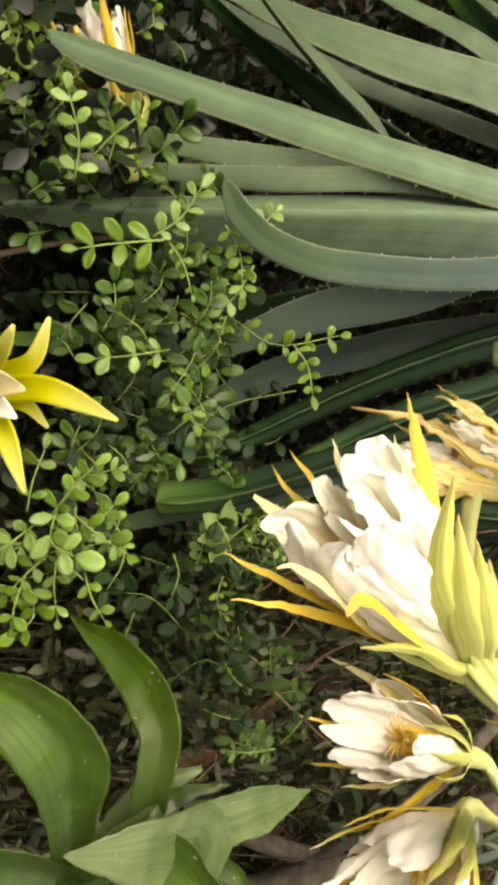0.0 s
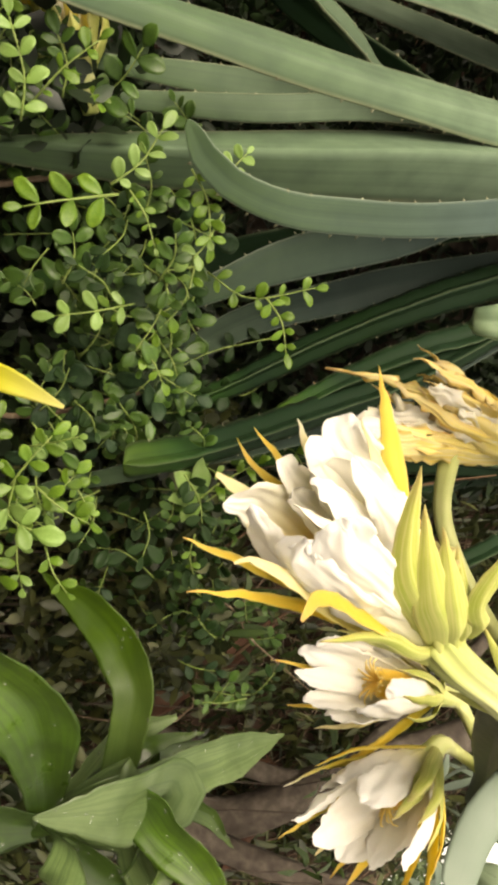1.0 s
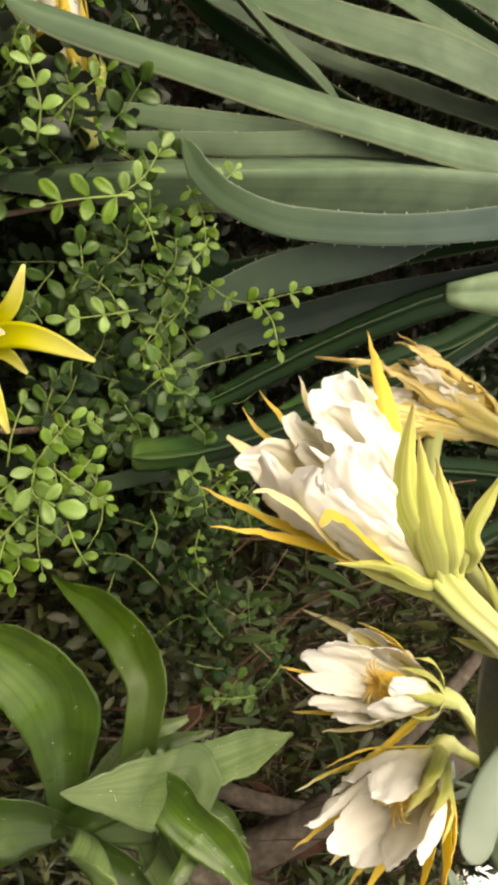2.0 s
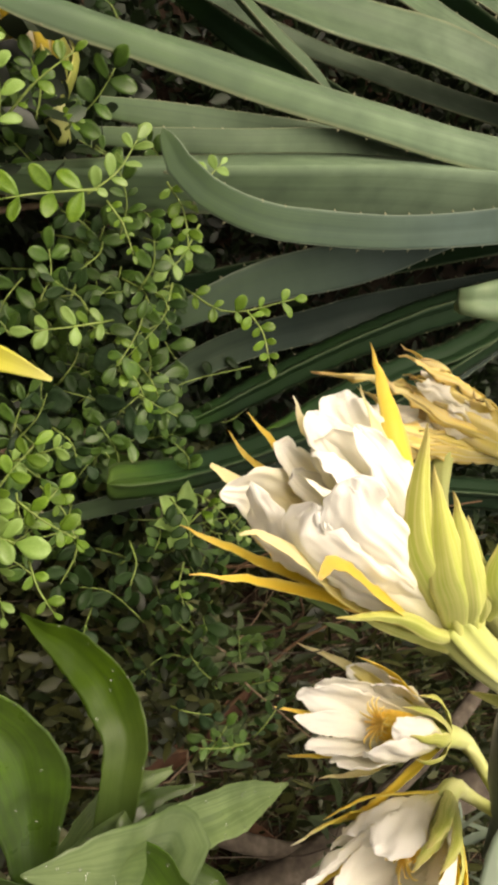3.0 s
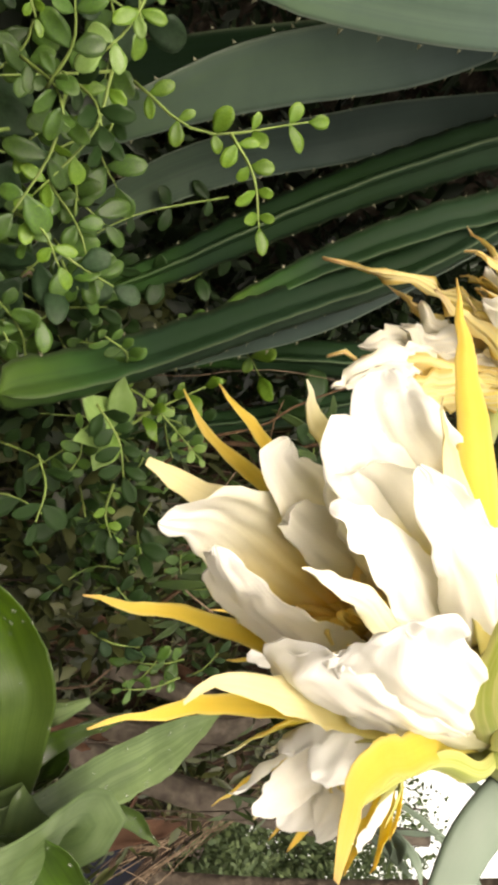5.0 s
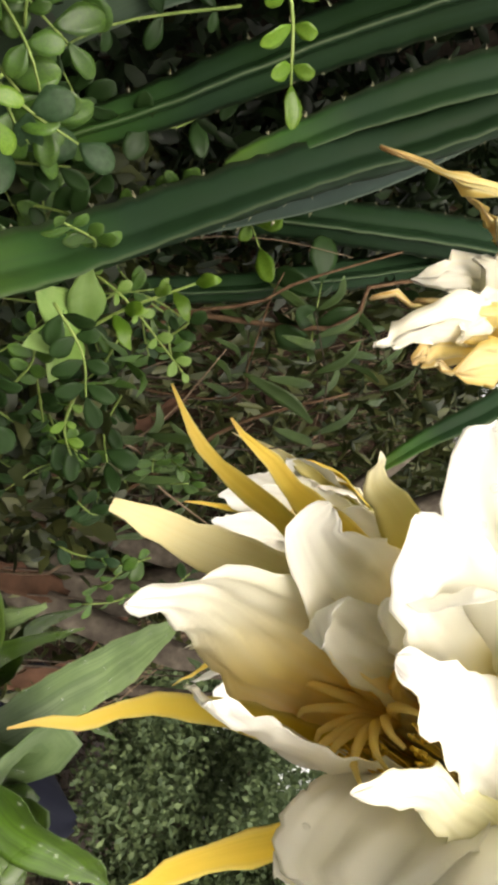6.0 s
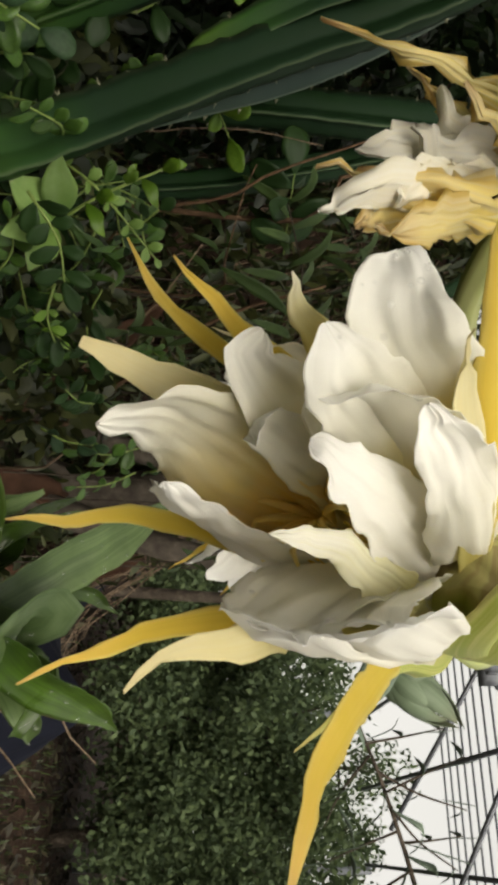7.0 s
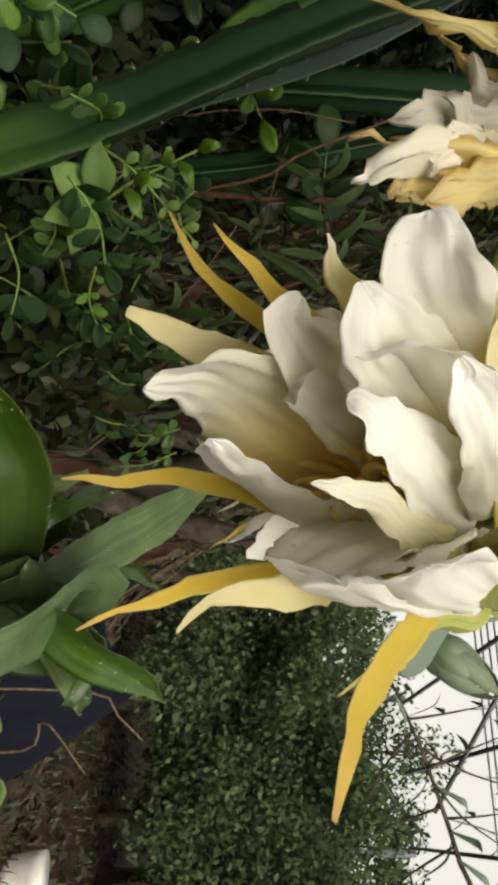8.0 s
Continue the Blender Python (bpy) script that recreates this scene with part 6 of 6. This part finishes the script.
# ---- strap leaves behind the hanging flower ----
strap = thing("strap_leaved_plant", (2.6, 2.6, 0.5), "plant with long grey-green strap leaves drooping from a thin trunk", "plant")
part("trunk", tube([(2.62, 2.62, ground_height(2.62, 2.62) - 0.05), (2.64, 2.6, 1.4), (2.6, 2.6, 2.42)], [0.03, 0.026, 0.022], 10, 9), BARK, strap, "thin brown trunk")
for i, (pts, w) in enumerate([
        ([(1.113, 1.992, 1.472), (1.133, 1.941, 1.583), (1.179, 1.884, 1.716), (1.262, 1.817, 1.842)], 0.06),
        ([(1.274, 2.003, 1.513), (1.315, 1.947, 1.626), (1.381, 1.885, 1.763), (1.455, 1.818, 1.863)], 0.055),
        ([(1.402, 1.913, 1.443), (1.437, 1.860, 1.584), (1.537, 1.788, 1.718), (1.679, 1.755, 1.805)], 0.05),
        ([(0.988, 1.598, 1.367), (0.915, 1.600, 1.473), (0.831, 1.604, 1.620), (0.748, 1.608, 1.766)], 0.05)]):
    root = (2.6, 2.6, 2.4)
    part("leaf", blade([root, (2.3 + 0.05 * i, 2.3, 2.35)] + pts[::-1], [w * 0.8, w, w, w, w * 0.7, 0.004], (0.1, -1, 0.2), 22, 6, 0.2, 0.1, 0.006, 0.002, 2, 0, 2000 + i), GREY_LEAF, strap)

# ---- arching branch with narrow leaves ----
cane = thing("arching_cane", (2.3, 0.9, 0.0), "thin dark arching cane with narrow grey-green leaves", "cane")
stem_pts = [(2.3, 0.9, 0.0), (2.45, 1.0, 0.9), (2.083, 0.867, 1.932), (1.683, 1.028, 1.692), (1.512, 1.116, 1.613), (1.348, 1.196, 1.538), (1.183, 1.278, 1.449)]
part("stem", tube(stem_pts, [0.012, 0.011, 0.009, 0.008, 0.007, 0.006, 0.003], 30, 7), BARK, cane)
for i, (a, b, w) in enumerate([
        ((1.348, 1.196, 1.538), (1.343, 1.138, 1.403), 0.014), ((1.218, 1.247, 1.468), (1.305, 1.169, 1.472), 0.016), ((1.406, 1.144, 1.571), (1.448, 1.104, 1.645), 0.022),
        ((1.512, 1.116, 1.613), (1.536, 1.091, 1.727), 0.016), ((1.530, 1.099, 1.620), (1.510, 1.048, 1.678), 0.024), ((1.549, 1.082, 1.627), (1.561, 1.007, 1.541), 0.018),
        ((1.576, 1.057, 1.641), (1.639, 1.000, 1.719), 0.018), ((1.379, 1.168, 1.558), (1.454, 1.103, 1.488), 0.014), ((1.280, 1.231, 1.501), (1.261, 1.273, 1.577), 0.012)]):
    mid = (Vector(a) + Vector(b)) / 2 + Vector((0, 0, 0.02))
    part("leaf", blade([a, mid, b], [0.003, w, w * 0.9, 0.001], (0.3, -0.7, 0.6), 10, 4, 0.2, 0.1, 0.001), GREY_LEAF, cane)


for i, (a, b) in enumerate([
        ((1.348, 1.196, 1.538), (1.527, 1.192, 1.784)), ((1.426, 1.153, 1.577), (1.608, 1.093, 1.760)), ((1.569, 1.078, 1.637), (1.581, 0.991, 1.481)),
        ((1.379, 1.168, 1.558), (1.415, 1.265, 1.765)), ((1.512, 1.116, 1.613), (1.602, 1.164, 1.791)), ((1.275, 1.222, 1.498), (1.368, 1.307, 1.712)),
        ((1.483, 1.128, 1.597), (1.492, 1.071, 1.441)), ((1.302, 1.211, 1.514), (1.386, 1.099, 1.417))]):
    a, b = Vector(a), Vector(b)
    m = (a + b) / 2 + Vector((0.01, 0, -0.012))
    part("twig", tube([a, m, b], [0.0035, 0.0028, 0.0014], 8, 6), BARK, cane)
    for q, sgn in ((0.45, 1), (0.7, -1), (0.95, 1)):
        c = a.lerp(b, q)
        e = c + ((b - a).normalized() * 0.6 + Vector((0.2, 0.1, -0.5)) * sgn).normalized() * 0.09
        part("leaf", blade([c, (c + e) / 2 + Vector((0, 0, 0.008)), e], [0.002, 0.012, 0.011, 0.001], (0.3, -0.7, 0.6), 8, 4, 0.2, 0.1, 0.001), GREY_LEAF, cane)


# ---- trees ----
def tree(at, height, crown_r, crown_low, leaves, size, seed, label):
    rng = random.Random(seed)
    g = ground_height(at[0], at[1])
    base = Vector((at[0], at[1], g))
    t = thing("tree", base, label, "tree", "trees beyond the soil")
    top = base + Vector((rng.uniform(-0.2, 0.2), rng.uniform(-0.2, 0.2), height * 0.8))
    mid = base + Vector((rng.uniform(-0.12, 0.12), rng.uniform(-0.12, 0.12), height * 0.4))
    part("trunk", tube([base - Vector((0, 0, 0.05)), mid, top], [0.07, 0.05, 0.015], 12, 9), BARK, t)
    clumps, line = [], spline([base, mid, top], 20)[0]
    for i in range(22):
        s = Vector(line[rng.randint(4, 18)])
        a = rng.uniform(0, 6.283)
        r = crown_r * rng.uniform(0.4, 0.95)
        e = s + Vector((math.cos(a) * r, math.sin(a) * r, rng.uniform(-0.1, 0.5)))
        e.z = max(e.z, g + crown_low)
        part("limb", tube([s, (s + e) / 2 + Vector((0, 0, -0.06)), e], [0.022, 0.013, 0.004], 6, 6), BARK, t)
        clumps += [(e, rng.uniform(0.26, 0.48)), ((s + e) / 2, rng.uniform(0.24, 0.44))]
    clumps += [(top, 0.4), (Vector((at[0], at[1], g + height * 0.6)), 0.5)]
    g2 = np.random.default_rng(seed)
    pick = g2.integers(0, len(clumps), leaves)
    centre, reach = np.array([tuple(c) for c, _ in clumps])[pick], np.array([r for _, r in clumps])[pick]
    d = g2.normal(0, 1, (leaves, 3)) * (1, 1, 0.75)
    d = d / np.linalg.norm(d, axis=1)[:, None] * (reach * g2.random(leaves) ** 0.45)[:, None]
    rhomb = np.array([(-0.5, 0, 0), (-0.1, 0.28, 0.05), (0.5, 0, 0), (-0.1, -0.28, 0.05)])
    cloud_geo = leaf_cloud(centre + d, g2.uniform(0.6, 1.3, leaves) * size, np.ones(leaves), rhomb, [(0, 1, 2, 3)], g2, 1.3)
    tagged(part("crown", cloud_geo, TREE_LEAF, t), "crown of many small dull-green leaves", "", "", "stuff")


for i, (az, dist, h, r) in enumerate([(40, 6.8, 2.9, 1.05), (50, 7.0, 3.1, 1.1), (58, 6.9, 3.0, 1.05), (66, 7.1, 3.1, 1.1), (74, 6.8, 2.9, 1.1), (82, 7.2, 3.0, 1.1), (90, 7.0, 2.8, 1.1), (32, 7.4, 3.1, 1.1), (78, 8.3, 3.2, 1.2), (86, 8.2, 3.3, 1.2), (94, 8.0, 3.2, 1.2), (70, 8.4, 3.2, 1.2)]):
    tree((dist * math.sin(radians(az)), dist * math.cos(radians(az)), 0), h - 0.3, r, 0.55, 17000, 0.066, 300 + i, "dense bushy tree with small dull-green leaves")
for i, (az, dist, h, r) in enumerate([(44, 10.5, 4.3, 1.2), (54, 10.2, 4.0, 1.2), (63, 10.6, 4.5, 1.2), (72, 10.0, 4.1, 1.2), (81, 10.5, 4.4, 1.2)]):
    tree((dist * math.sin(radians(az)), dist * math.cos(radians(az)), 0), h, r, 0.9, 11000, 0.08, 340 + i, "taller thin tree standing against the pale sky")


# ---- steel roof frame ----
def bar(a, b, r):
    a, b = Vector(a), Vector(b)
    d = (b - a).normalized()
    s = d.cross(Vector((0, 0, 1)))
    s = s.normalized() if s.length > 1e-3 else Vector((1, 0, 0))
    u = s.cross(d)
    vs = [tuple(p + s * r * i + u * r * j) for p in (a, b) for i, j in ((-1, -1), (1, -1), (1, 1), (-1, 1))]
    return vs, [(0, 1, 5, 4), (1, 2, 6, 5), (2, 3, 7, 6), (3, 0, 4, 7), (3, 2, 1, 0), (4, 5, 6, 7)], None


roof = thing("roof_frame", (4.6, 2.6, 0.0), "open dark steel roof frame of thin bars on posts", "roof frame")
az = radians(66)
out, across = Vector((math.sin(az), math.cos(az), 0)), Vector((math.cos(az), -math.sin(az), 0))
for i in range(12):
    c = out * (4.5 + 0.16 * i)
    c.z = 3.25
    part("bar", bar(c - across * 1.6, c + across * 1.8, 0.0065), STEEL, roof)
for k, s in enumerate((-1.5, -0.75, 0.0, 0.7, 1.5)):
    a, b = out * 4.4 + across * s, out * 9.0 + across * (s + 0.35)
    a.z = b.z = 3.21
    part("rafter", bar(a, b, 0.016), STEEL, roof)
for k, (s, q) in enumerate(((-1.2, 8.9), (1.7, 4.5), (0.4, 8.9), (1.8, 6.3))):
    p = out * q + across * s
    part("post", bar((p.x, p.y, ground_height(p.x, p.y) - 0.02), (p.x, p.y, 3.24), 0.03), STEEL, roof)
for k, (a, b) in enumerate(((-1.5, -0.2), (0.0, 1.5), (-0.8, 0.9))):
    p, q = out * 4.45 + across * a, out * 5.6 + across * b
    p.z, q.z = 3.15, 2.6
    part("brace", bar(p, q, 0.012), STEEL, roof)


# ---- lamp under the roof frame ----
lamp = thing("floodlight", (3.42, 2.86, 3.16), "dark grey box floodlight hanging under the steel roof frame", "floodlight")
LC = Vector((3.43, 2.85, 2.93))
lx, ly = across, Vector((0, 0, 1))
lz = lx.cross(ly)


def lamp_box(c, size, taper=0.86):
    vs = []
    for z, q in ((-0.5, taper), (-0.35, 1.0), (0.35, 1.0), (0.5, taper)):
        for x, y in ((-1, -1), (1, -1), (1, 1), (-1, 1)):
            vs.append(tuple(c + lx * x * q * size[0] / 2 + ly * y * q * size[1] / 2 + lz * z * size[2]))
    fs = [(4 * i + j, 4 * i + (j + 1) % 4, 4 * i + 4 + (j + 1) % 4, 4 * i + 4 + j) for i in range(3) for j in range(4)]
    return vs, fs + [(3, 2, 1, 0), (12, 13, 14, 15)], None


part("housing", lamp_box(LC, (0.36, 0.17, 0.12)), STEEL, lamp, "dark grey ribbed housing")
for q in (-0.12, -0.06, 0.0, 0.06, 0.12):
    part("fin", lamp_box(LC + lx * q + lz * 0.075, (0.012, 0.14, 0.04), 0.9), STEEL, lamp)
for q in (-0.19, 0.19):
    part("bracket", bar(LC + lx * q, LC + lx * q + Vector((0, 0, 0.26)), 0.010), STEEL, lamp)
